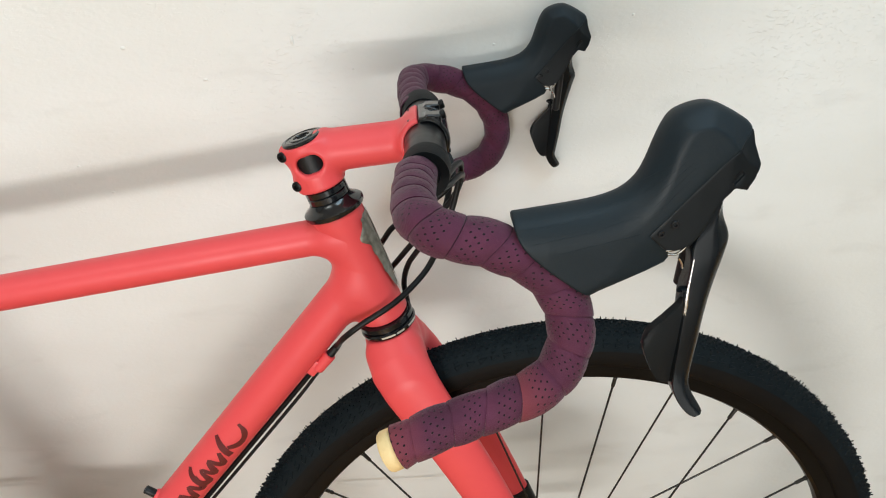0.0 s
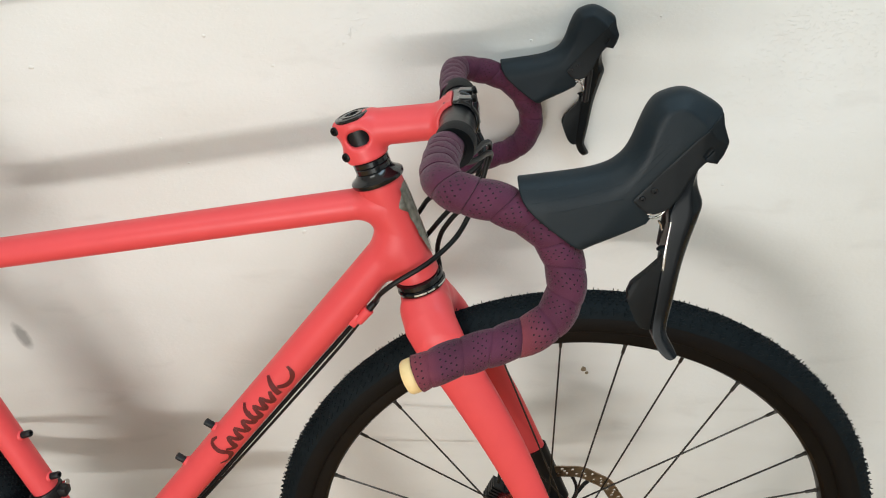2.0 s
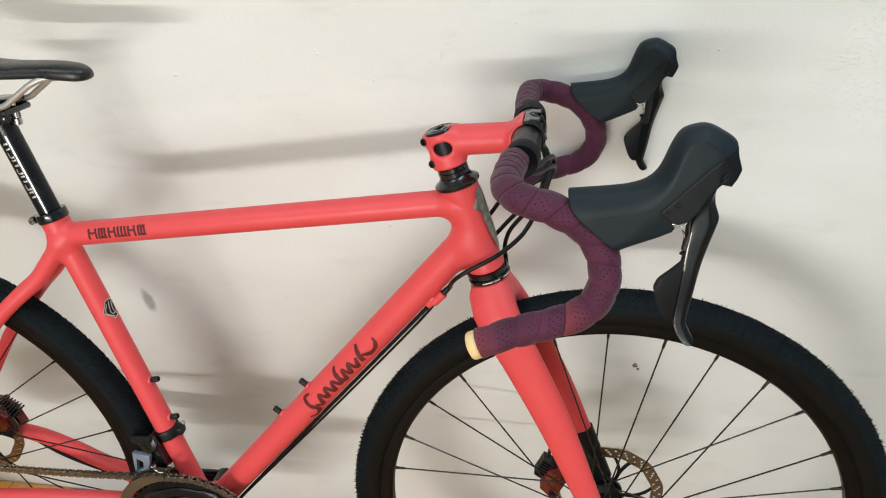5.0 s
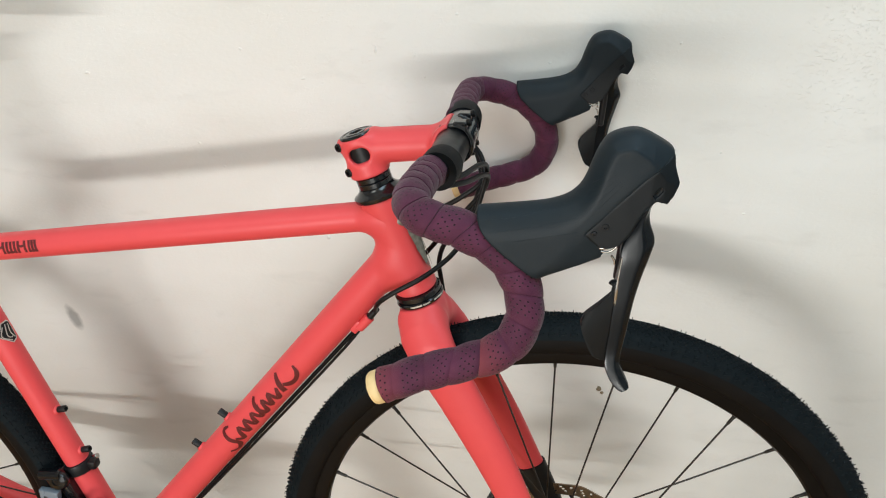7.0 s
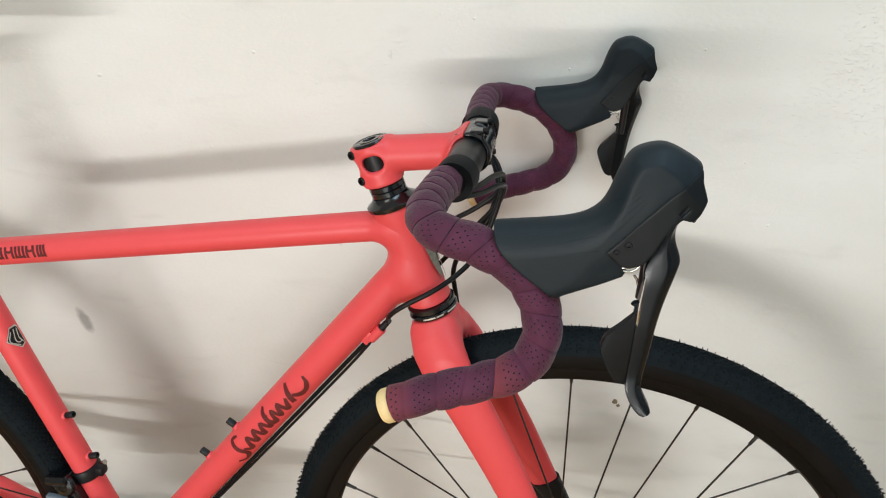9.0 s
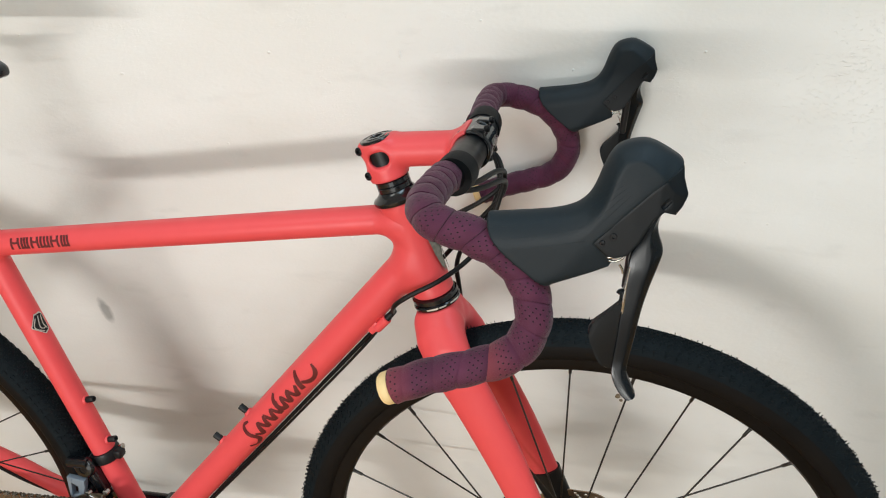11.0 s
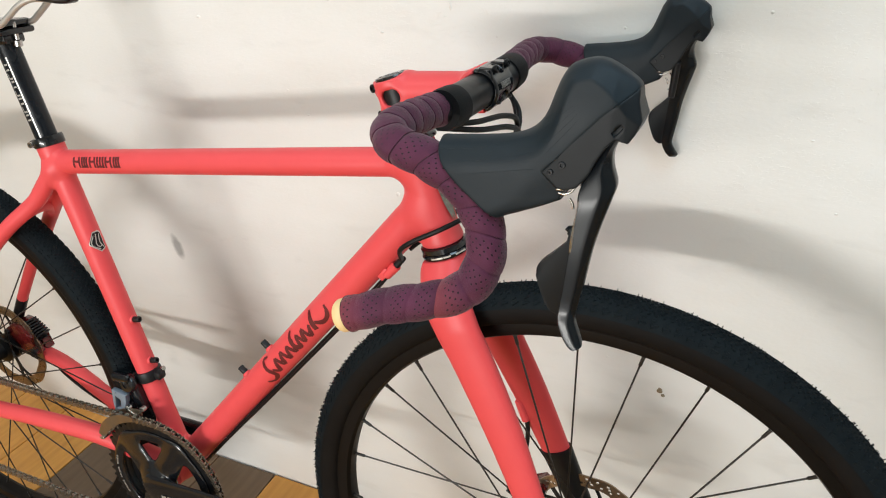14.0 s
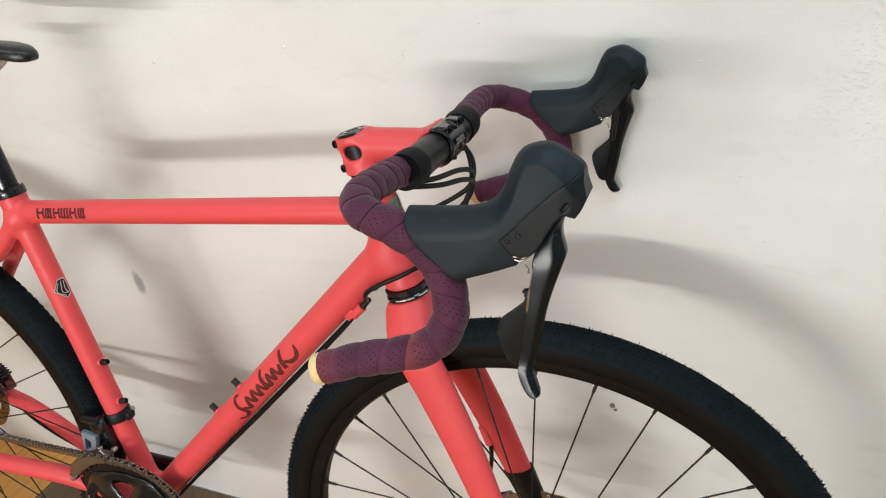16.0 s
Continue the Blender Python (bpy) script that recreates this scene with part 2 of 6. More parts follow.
def tape_material(name, rubbed_at):
    """Plum bar tape: fleecy grain and small punched holes laid out along the strip (UV: x in strip widths, y round the bar)."""
    m = material(name, (0.067, 0.0150, 0.0375), 0.60, colour2=(0.096, 0.0225, 0.0515), scale=60, bump=0.45, bump_scale=1600, spec=0.16)
    nt = m.node_tree
    n, l = nt.nodes, nt.links
    b = n["Principled BSDF"]
    uv = n.new("ShaderNodeUVMap")
    uv.uv_map = "strip"
    sep = n.new("ShaderNodeSeparateXYZ")
    l.new(uv.outputs["UV"], sep.inputs[0])

    def math_(op, a, b_=None):
        x = n.new("ShaderNodeMath")
        x.operation = op
        for k, v in enumerate((a, b_)):
            if v is None:
                continue
            if isinstance(v, (int, float)):
                x.inputs[k].default_value = v
            else:
                l.new(v, x.inputs[k])
        return x.outputs[0]

    across = math_("FRACT", sep.outputs["X"])
    row = math_("MULTIPLY", across, 7.0)
    rown = math_("FLOOR", row)
    shift = math_("MULTIPLY", math_("MODULO", rown, 2.0), 0.5)
    du = math_("SUBTRACT", math_("FRACT", row), 0.5)
    dv = math_("SUBTRACT", math_("FRACT", math_("ADD", math_("MULTIPLY", sep.outputs["Y"], 17.0), shift)), 0.5)
    d = math_("SQRT", math_("ADD", math_("POWER", math_("MULTIPLY", du, 0.62), 2.0), math_("POWER", dv, 2.0)))
    hole = math_("LESS_THAN", d, 0.130)
    band = math_("MULTIPLY", math_("GREATER_THAN", row, 1.0), math_("LESS_THAN", row, 5.0))
    hole = math_("MULTIPLY", hole, band)
    # shadow at the overlaps painted as a dark line, fainter along the drops
    seam_shade = math_("MAXIMUM", 0.10, math_("MINIMUM", 0.75, math_("MULTIPLY", math_("SUBTRACT", 13.0, sep.outputs["X"]), 0.2)))
    hole = math_("MAXIMUM", hole, math_("MULTIPLY", math_("LESS_THAN", across, 0.022), seam_shade))
    # two turns rubbed to a ruddier tone, and a slow drift from turn to turn
    tone = n.new("ShaderNodeTexNoise")
    tone.noise_dimensions = "1D"
    tone.inputs["Scale"].default_value = 0.9
    l.new(sep.outputs["X"], tone.inputs["W"])
    drift = n.new("ShaderNodeHueSaturation")
    l.new(math_("ADD", 0.78, math_("MULTIPLY", tone.outputs["Fac"], 0.44)), drift.inputs["Value"])
    l.new(b.inputs["Base Color"].links[0].from_socket, drift.inputs["Color"])

    def rubbed(at, width):
        before = math_("SUBTRACT", at, sep.outputs["X"])
        fade = math_("MAXIMUM", 0.0, math_("SUBTRACT", 1.0, math_("DIVIDE", before, width)))
        return math_("MULTIPLY", math_("GREATER_THAN", before, 0.0), fade)
    ruddy = n.new("ShaderNodeMix")
    ruddy.data_type = "RGBA"
    ruddy.inputs["Factor"].default_value = 0
    if rubbed_at:
        l.new(math_("MULTIPLY", math_("ADD", *(rubbed(at, 0.9) for at in rubbed_at)), 0.75), ruddy.inputs["Factor"])
    l.new(drift.outputs["Color"], ruddy.inputs[6])
    ruddy.inputs[7].default_value = (0.205, 0.040, 0.050, 1)
    old = ruddy.outputs[2]
    x = n.new("ShaderNodeMix")
    x.data_type = "RGBA"
    l.new(hole, x.inputs["Factor"])
    l.new(old, x.inputs[6])
    x.inputs[7].default_value = (0.008, 0.002, 0.005, 1)
    l.new(x.outputs[2], b.inputs["Base Color"])
    bp = n.new("ShaderNodeBump")
    bp.inputs["Strength"].default_value, bp.inputs["Distance"].default_value = 0.8, -0.0008
    l.new(hole, bp.inputs["Height"])
    l.new(b.inputs["Normal"].links[0].from_socket, bp.inputs["Normal"])
    l.new(bp.outputs["Normal"], b.inputs["Normal"])
    b.inputs["Sheen Weight"].default_value = 0.12
    return m


WALL = wall_material()
TAPE, TAPE_PLAIN = tape_material("plum_tape_rubbed", (14.0, 17.5)), tape_material("plum_tape", ())


# ---- building helpers ----
def part(name, bm, mat, parent=None, label="", smooth=True, angle=40.0):
    me = bpy.data.meshes.new(name)
    if isinstance(bm, bmesh.types.BMesh):
        bmesh.ops.recalc_face_normals(bm, faces=bm.faces[:])
        bm.to_mesh(me)
        bm.free()
    else:
        me.from_pydata(*bm)
    me.materials.append(mat)
    if smooth:
        me.shade_smooth()
        if angle:
            me.set_sharp_from_angle(angle=radians(angle))
    ob = new(name, me)
    if parent:
        ob.parent = parent
    if label:
        tagged(ob, label)
    return ob


def strokes(name, bm, mat, parent):
    """Each separate stroke of a printed mark as a part of its own."""
    left = set(bm.faces)
    while left:
        todo, island = [left.pop()], []
        while todo:
            f = todo.pop()
            island.append(f)
            for e in f.edges:
                for g in e.link_faces:
                    if g in left:
                        left.remove(g)
                        todo.append(g)
        one, seen = bmesh.new(), {}
        for f in island:
            one.faces.new([seen.setdefault(v, None) or seen.update({v: one.verts.new(v.co)}) or seen[v] for v in f.verts])
        part(name, one, mat, parent)
    bm.free()


def piece(name, ob, parent, m):
    """Another object on the mesh of ob."""
    o = new(name, ob.data)
    o.parent = parent
    o.matrix_basis = m
    return o


def box(bm, size, m=Matrix(), bevel=0.0, segments=2):
    r = bmesh.ops.create_cube(bm, size=1, matrix=m @ Matrix.Diagonal((*size, 1)))
    if bevel:
        es = list({e for v in r["verts"] for e in v.link_edges})
        bmesh.ops.bevel(bm, geom=es, offset=bevel, segments=segments, profile=0.5, affect="EDGES")


def frame_to(a, b):
    """A pose at a whose z axis points to b."""
    d = Vector(b) - Vector(a)
    return Matrix.Translation(a) @ d.to_track_quat("Z", "Y").to_matrix().to_4x4()


def lathe(bm, profile, m=Matrix(), n=32, cap=True):
    """A solid of revolution round z: profile of (radius, height)."""
    rings = []
    for r, h in profile:
        rings.append([bm.verts.new(m @ Vector((r * math.cos(2 * math.pi * k / n), r * math.sin(2 * math.pi * k / n), h))) for k in range(n)])
    for a, b in zip(rings, rings[1:]):
        for k in range(n):
            bm.faces.new((a[k], a[(k + 1) % n], b[(k + 1) % n], b[k]))
    if cap:
        bm.faces.new(rings[0][::-1])
        bm.faces.new(rings[-1])


def rod(bm, a, b, r, r2=None, n=20, bevel=0.0):
    length = (Vector(b) - Vector(a)).length
    r2 = r if r2 is None else r2
    prof = [(r, 0), (r2, length)]
    if bevel:
        prof = [(r - bevel, 0), (r, bevel), (r2, length - bevel), (r2 - bevel, length)]
    lathe(bm, prof, frame_to(a, b), n)


def spline(points, count):
    """Points spaced evenly along a smooth curve through the given ones."""
    p = [Vector(q) for q in points]
    p = [2 * p[0] - p[1], *p, 2 * p[-1] - p[-2]]
    dense = []
    for k in range(1, len(p) - 2):
        for j in range(24):
            t = j / 24
            a, b, c, d = p[k - 1], p[k], p[k + 1], p[k + 2]
            dense.append(0.5 * (2 * b + (c - a) * t + (2 * a - 5 * b + 4 * c - d) * t * t + (3 * b - a - 3 * c + d) * t ** 3))
    dense.append(p[-2])
    at = np.concatenate([[0], np.cumsum([(b - a).length for a, b in zip(dense, dense[1:])])])
    arr = np.array(dense)
    s = np.linspace(0, at[-1], count)
    return [Vector([float(np.interp(x, at, arr[:, k])) for k in range(3)]) for x in s], s


def transport(path, up=(0, 0, 1)):
    """Along a path: tangent, side and up, turned as little as possible."""
    out = []
    u = Vector(up)
    for k, q in enumerate(path):
        t = (path[min(k + 1, len(path) - 1)] - path[max(k - 1, 0)]).normalized()
        u = (u - t * u.dot(t)).normalized()
        out.append((t, t.cross(u), u))
    return out


def tube(bm, points, radius, n=16, count=24, cap=True, oval=1.0, up=(0, 0, 1)):
    """A round tube along a smooth curve; radius is a number or a function of 0..1."""
    path, s = spline(points, count)
    rings = []
    for (t, side, u), q, x in zip(transport(path, up), path, s / s[-1]):
        r = float(radius(float(x)) if callable(radius) else radius)
        rings.append([bm.verts.new(q + r * (math.cos(2 * math.pi * k / n) * side * oval + math.sin(2 * math.pi * k / n) * u)) for k in range(n)])
    for a, b in zip(rings, rings[1:]):
        for k in range(n):
            bm.faces.new((a[k], a[(k + 1) % n], b[(k + 1) % n], b[k]))
    if cap:
        bm.faces.new(rings[0][::-1])
        bm.faces.new(rings[-1])


def loft(bm, sections, cap=True):
    rings = [[bm.verts.new(v) for v in s] for s in sections]
    n = len(rings[0])
    for a, b in zip(rings, rings[1:]):
        for k in range(n):
            bm.faces.new((a[k], a[(k + 1) % n], b[(k + 1) % n], b[k]))
    if cap:
        bm.faces.new(rings[0][::-1])
        bm.faces.new(rings[-1])


def plate(bm, outline, y0, y1, m=Matrix(), bevel=0.0):
    """A plate: outline in (x, z), from y0 to y1."""
    a = [bm.verts.new(m @ Vector((x, y0, z))) for x, z in outline]
    b = [bm.verts.new(m @ Vector((x, y1, z))) for x, z in outline]
    k = len(a)
    fs = [bm.faces.new(a), bm.faces.new(b[::-1])] + [bm.faces.new((a[j], b[j], b[(j + 1) % k], a[(j + 1) % k])) for j in range(k)]
    if bevel:
        es = [e for f in fs[:2] for e in f.edges]
        bmesh.ops.bevel(bm, geom=es, offset=bevel, segments=2, profile=0.5, affect="EDGES")


# distance fields, for cast and filleted shapes
def f_capsule(a, b, ra, rb=None):
    a, b = np.array(a, float), np.array(b, float)
    rb = ra if rb is None else rb

    def f(p):
        d = b - a
        h = np.clip(((p - a) @ d) / (d @ d), 0, 1)
        return np.linalg.norm(p - a - h[..., None] * d, axis=-1) - (ra + (rb - ra) * h)
    return f


def f_cylinder(a, b, r, edge=0.001):
    a, b = np.array(a, float), np.array(b, float)

    def f(p):
        d = b - a
        length = np.linalg.norm(d)
        d = d / length
        h = (p - a) @ d
        rad = np.linalg.norm(p - a - h[..., None] * d, axis=-1)
        qx, qy = rad - r + edge, np.abs(h - length / 2) - length / 2 + edge
        return np.minimum(np.maximum(qx, qy), 0) + np.hypot(np.maximum(qx, 0), np.maximum(qy, 0)) - edge
    return f


def smin(a, b, k):
    h = np.clip(0.5 + 0.5 * (b - a) / k, 0, 1)
    return b + (a - b) * h - k * h * (1 - h)


def nets(f, lo, hi, step, keep=None):
    """The surface f = 0 as a mesh (surface nets). keep: which places to keep."""
    ax = [np.arange(lo[k], hi[k] + step, step) for k in range(3)]
    g = np.stack(np.meshgrid(*ax, indexing="ij"), -1)
    v = f(g)
    inside = v < 0
    nx, ny, nz = v.shape
    acc, cnt = np.zeros((nx - 1, ny - 1, nz - 1, 3)), np.zeros((nx - 1, ny - 1, nz - 1))
    corner = [(i, j, k) for i in (0, 1) for j in (0, 1) for k in (0, 1)]

    def cut(c):
        return tuple(slice(c[q], v.shape[q] - 1 + c[q]) for q in range(3))
    for a in corner:
        for q in range(3):
            if a[q]:
                continue
            b = tuple(a[w] + (w == q) for w in range(3))
            va, vb, cross = v[cut(a)], v[cut(b)], inside[cut(a)] != inside[cut(b)]
            t = np.where(cross, va / np.where(cross, va - vb, 1), 0)
            pos = g[cut(a)] + t[..., None] * (g[cut(b)] - g[cut(a)])
            acc += np.where(cross[..., None], pos, 0)
            cnt += cross
    idx = -np.ones(cnt.shape, int)
    on = cnt > 0
    idx[on] = np.arange(on.sum())
    verts = acc[on] / cnt[on][:, None]
    faces = []
    for q in range(3):
        w1, w2 = (q + 1) % 3, (q + 2) % 3
        s0, s1 = [slice(1, -1)] * 3, [slice(1, -1)] * 3
        s0[q], s1[q] = slice(0, -1), slice(1, None)
        a, b = inside[tuple(s0)], inside[tuple(s1)]
        for flip, where in ((False, a & ~b), (True, ~a & b)):
            c = np.argwhere(where)
            c[:, w1] += 1
            c[:, w2] += 1

            def cell(d1, d2):
                e = c.copy()
                e[:, w1] -= d1
                e[:, w2] -= d2
                return idx[e[:, 0], e[:, 1], e[:, 2]]
            quad = np.stack([cell(1, 1), cell(0, 1), cell(0, 0), cell(1, 0)], -1)
            faces.append(quad[:, ::-1] if flip else quad)
    faces = np.concatenate(faces)
    faces = faces[(faces >= 0).all(1)]
    if keep is not None:
        ok = keep(verts)
        faces = faces[ok[faces].all(1)]
    used = np.unique(faces)
    remap = -np.ones(len(verts), int)
    remap[used] = np.arange(len(used))
    return verts[used].tolist(), [], remap[faces].tolist()


# ---- the room ----
def slab(name, lo, hi, mat, label="", kind="structure"):
    bm = bmesh.new()
    box(bm, [b - a for a, b in zip(lo, hi)], Matrix.Translation([(a + b) / 2 for a, b in zip(lo, hi)]))
    return tagged(part(name, bm, mat, smooth=False), label, kind=kind)


WALL_Y = 0.296
wall_n = slab("wall_north", (-3.2, WALL_Y, -0.02), (3.2, WALL_Y + 0.2, 2.7), WALL, "uneven white painted plaster wall with chips and scuffs")
# out-of-view wall; its opening is added to hold the fill lamp
bm = bmesh.new()
for lo, hi in (((-3.2, -3.2, -0.02), (-1.27, -3.0, 2.7)), ((1.37, -3.2, -0.02), (3.2, -3.0, 2.7)), ((-1.27, -3.2, -0.02), (1.37, -3.0, 0.04)), ((-1.27, -3.2, 1.28), (1.37, -3.0, 2.7))):
    box(bm, [b - a for a, b in zip(lo, hi)], Matrix.Translation([(a + b) / 2 for a, b in zip(lo, hi)]))
tagged(part("wall_south", bm, ROOM, smooth=False), "plain painted wall, out of view, with an opening for the fill lamp", kind="structure")
slab("wall_west", (-3.4, -3.2, -0.02), (-3.2, WALL_Y + 0.2, 2.7), ROOM, "plain painted wall")
slab("wall_east", (3.2, -3.2, -0.02), (3.4, WALL_Y + 0.2, 2.7), ROOM, "plain painted wall")
slab("ceiling", (-3.4, -3.2, 2.7), (3.4, WALL_Y + 0.2, 2.8), CEIL, "plain white ceiling")
floor = slab("floor", (-3.4, -3.2, -0.06), (3.4, WALL_Y + 0.2, -0.014), GROUT, "wooden floor of orange and brown boards")

# ---- bicycle ----
bike = tagged(new("bicycle"), "coral red drop-bar bicycle with plum tape leaning against a wall", "bicycle")
bike.matrix_basis = pose(0, 0.030, 0, -3.15, 0, 0)
AXLE_F, AXLE_R, BB = Vector((0.4552, 0, 0.3515)), Vector((-0.5475, 0, 0.3510)), Vector((-0.1355, 0, 0.2835))


def head(z, y=0.0):
    """A place on the steering axis."""
    return Vector((0.286 - 0.330 * (z - 0.723), y, z))


def seat(z):
    """A place on the seat tube's axis."""
    return Vector((-0.1355 - 0.2757 * (z - 0.2835), 0, z))


TT_A, TT_B = Vector((-0.262, 0, 0.7375)), Vector((0.256, 0, 0.8088))
DT_A, DT_B = BB, Vector((0.2695, 0, 0.7706))
R_TT, R_DT, R_ST, R_HT = 0.0154, 0.0193, 0.0150, 0.0210


def build_frame():
    bm = bmesh.new()
    lathe(bm, [(R_HT - 0.001, 0), (R_HT + 0.0012, 0.001), (R_HT + 0.0012, 0.006), (R_HT, 0.010), (R_HT, 0.095), (R_HT + 0.0012, 0.099), (R_HT + 0.0012, 0.1060), (R_HT - 0.001, 0.1068)],
          frame_to(head(0.728), head(0.9)), 72)
    head_tube = part("head_tube", bm, CORAL, bike)
    bm = bmesh.new()
    rod(bm, TT_A, TT_B, R_TT, n=72)
    top = part("top_tube", bm, CORAL, bike, "coral top tube with dark block marks")
    bm = bmesh.new()
    rod(bm, DT_A, DT_B, R_DT, n=72)
    down = part("down_tube", bm, CORAL, bike, "coral down tube with dark brush-script mark")
    bm = bmesh.new()
    rod(bm, BB, seat(0.757), R_ST, n=72)
    rod(bm, seat(0.735), seat(0.763), R_ST + 0.0022, n=40, bevel=0.001)
    seat_tube = part("seat_tube", bm, CORAL, bike)
    bm = bmesh.new()
    rod(bm, BB + Vector((0, -0.036, 0)), BB + Vector((0, 0.036, 0)), 0.0205, n=40, bevel=0.001)
    part("bottom_bracket_shell", bm, CORAL, bike)
    for s in (-1, 1):
        bm = bmesh.new()
        tube(bm, [(-0.262, s * 0.010, 0.728), (-0.295, s * 0.017, 0.685), (-0.342, s * 0.036, 0.643), (-0.392, s * 0.049, 0.590), (-0.440, s * 0.055, 0.535), (-0.503, s * 0.060, 0.445), (-0.552, s * 0.065, 0.371)],
             lambda x: 0.0112 - 0.0035 * x, 20, 40)
        part("seat_stay", bm, CORAL, bike)
        bm = bmesh.new()
        stay = [(-0.150, -0.024, 0.291), (-0.20, -0.031, 0.307), (-0.235, -0.037, 0.317), (-0.271, -0.043, 0.324), (-0.372, -0.055, 0.328), (-0.486, -0.063, 0.325), (-0.551, -0.066, 0.348)] if s < 0 else \
            [(-0.150, 0.024, 0.285), (-0.22, 0.030, 0.289), (-0.325, 0.044, 0.307), (-0.382, 0.050, 0.327), (-0.451, 0.058, 0.343), (-0.551, 0.066, 0.350)]
        tube(bm, stay,
             lambda x: 0.0150 - 0.004 * x, 20, 40)
        part("chain_stay", bm, CORAL, bike)
        bm = bmesh.new()
        plate(bm, [(x - 0.009, z) for x, z in ((-0.575, 0.338), (-0.55, 0.325), (-0.50, 0.330), (-0.50, 0.348), (-0.518, 0.362), (-0.512, 0.395), (-0.53, 0.405), (-0.55, 0.378), (-0.572, 0.365))], s * 0.0655, s * 0.0705, bevel=0.001)
        part("dropout", bm, SATIN, bike)
    bm = bmesh.new()
    tube(bm, [(-0.500, 0.0597, 0.449), (-0.526, 0.0622, 0.410), (-0.551, 0.0649, 0.372)], 0.0089, 20, 10)
    part("stay_foot", bm, SATIN, bike, "satin black seat stay foot")
    # smooth brazed fillets where tubes meet
    ht, tt = f_capsule(head(0.730), head(0.807), R_HT), f_capsule(TT_A, TT_B + (TT_A - TT_B).normalized() * 0.018, R_TT)
    dt, st = f_capsule(DT_A, DT_B + (DT_A - DT_B).normalized() * 0.020, R_DT), f_capsule(BB, seat(0.75), R_ST)
    ss = [f_capsule((-0.262, s * 0.010, 0.728), (-0.295, s * 0.017, 0.685), 0.0108) for s in (-1, 1)]
    shell = f_capsule(BB + Vector((0, -0.030, 0)), BB + Vector((0, 0.030, 0)), 0.0205)

    def joint(name, fs, k, lo, hi, step=0.002):
        def hard(p):
            return np.min([f(p) for f in fs], 0)

        def soft(p):
            v = fs[0](p)
            for f in fs[1:]:
                v = smin(v, f(p), k)
            return v
        mesh = nets(lambda p: soft(p) + 0.00015, lo, hi, step, keep=lambda v: hard(v) > -0.0005)
        ob = part(name, mesh, CORAL, bike, angle=0)
        return ob
    joint("brazed_fillet", [ht, tt, dt], 0.018, (0.17, -0.03, 0.68), (0.31, 0.03, 0.85))
    joint("brazed_fillet", [st, tt, *ss], 0.011, (-0.33, -0.035, 0.66), (-0.20, 0.035, 0.79))
    joint("brazed_fillet", [st, dt, shell], 0.018, (-0.18, -0.04, 0.22), (-0.03, 0.04, 0.37))
    # seat stay bridge
    bm = bmesh.new()
    tube(bm, [(-0.340, -0.036, 0.645), (-0.322, -0.014, 0.664), (-0.322, 0.014, 0.664), (-0.340, 0.036, 0.645)], 0.010, 16, 20)
    part("stay_bridge", bm, CORAL, bike)
    return top, down, seat_tube, head_tube


top_tube, down_tube, seat_tube, head_tube = build_frame()


def on_tube(a, b, r, s, v, lift=0.0004):
    """A place on the near flank of a tube from a to b: s metres along it, v metres up round it."""
    d = (b - a).normalized()
    up = Vector((-d.z, 0, d.x)) if d.x > 0 else Vector((d.z, 0, -d.x))
    w = v / r
    return a + d * s + (r + lift) * (math.cos(w) * Vector((0, -1, 0)) + math.sin(w) * up)


def ribbon(bm, put, points, width):
    """A brush stroke laid on a surface: (s, v, w) points, put(s, v) gives the place."""
    path, at = spline([(p[0], p[1], 0) for p in points], 6 * len(points))
    ws = np.interp(np.linspace(0, 1, len(path)), np.linspace(0, 1, len(points)), [p[2] * width for p in points]).tolist()
    rows = []
    for (t, side, u), q, w in zip(transport(path), path, ws):
        rows.append([bm.verts.new(put(*(q + side * w * k / 2).xy)) for k in (-1, 0, 1)])
    for a, b in zip(rows, rows[1:]):
        for k in (0, 1):
            bm.faces.new((a[k], a[k + 1], b[k + 1], b[k]))


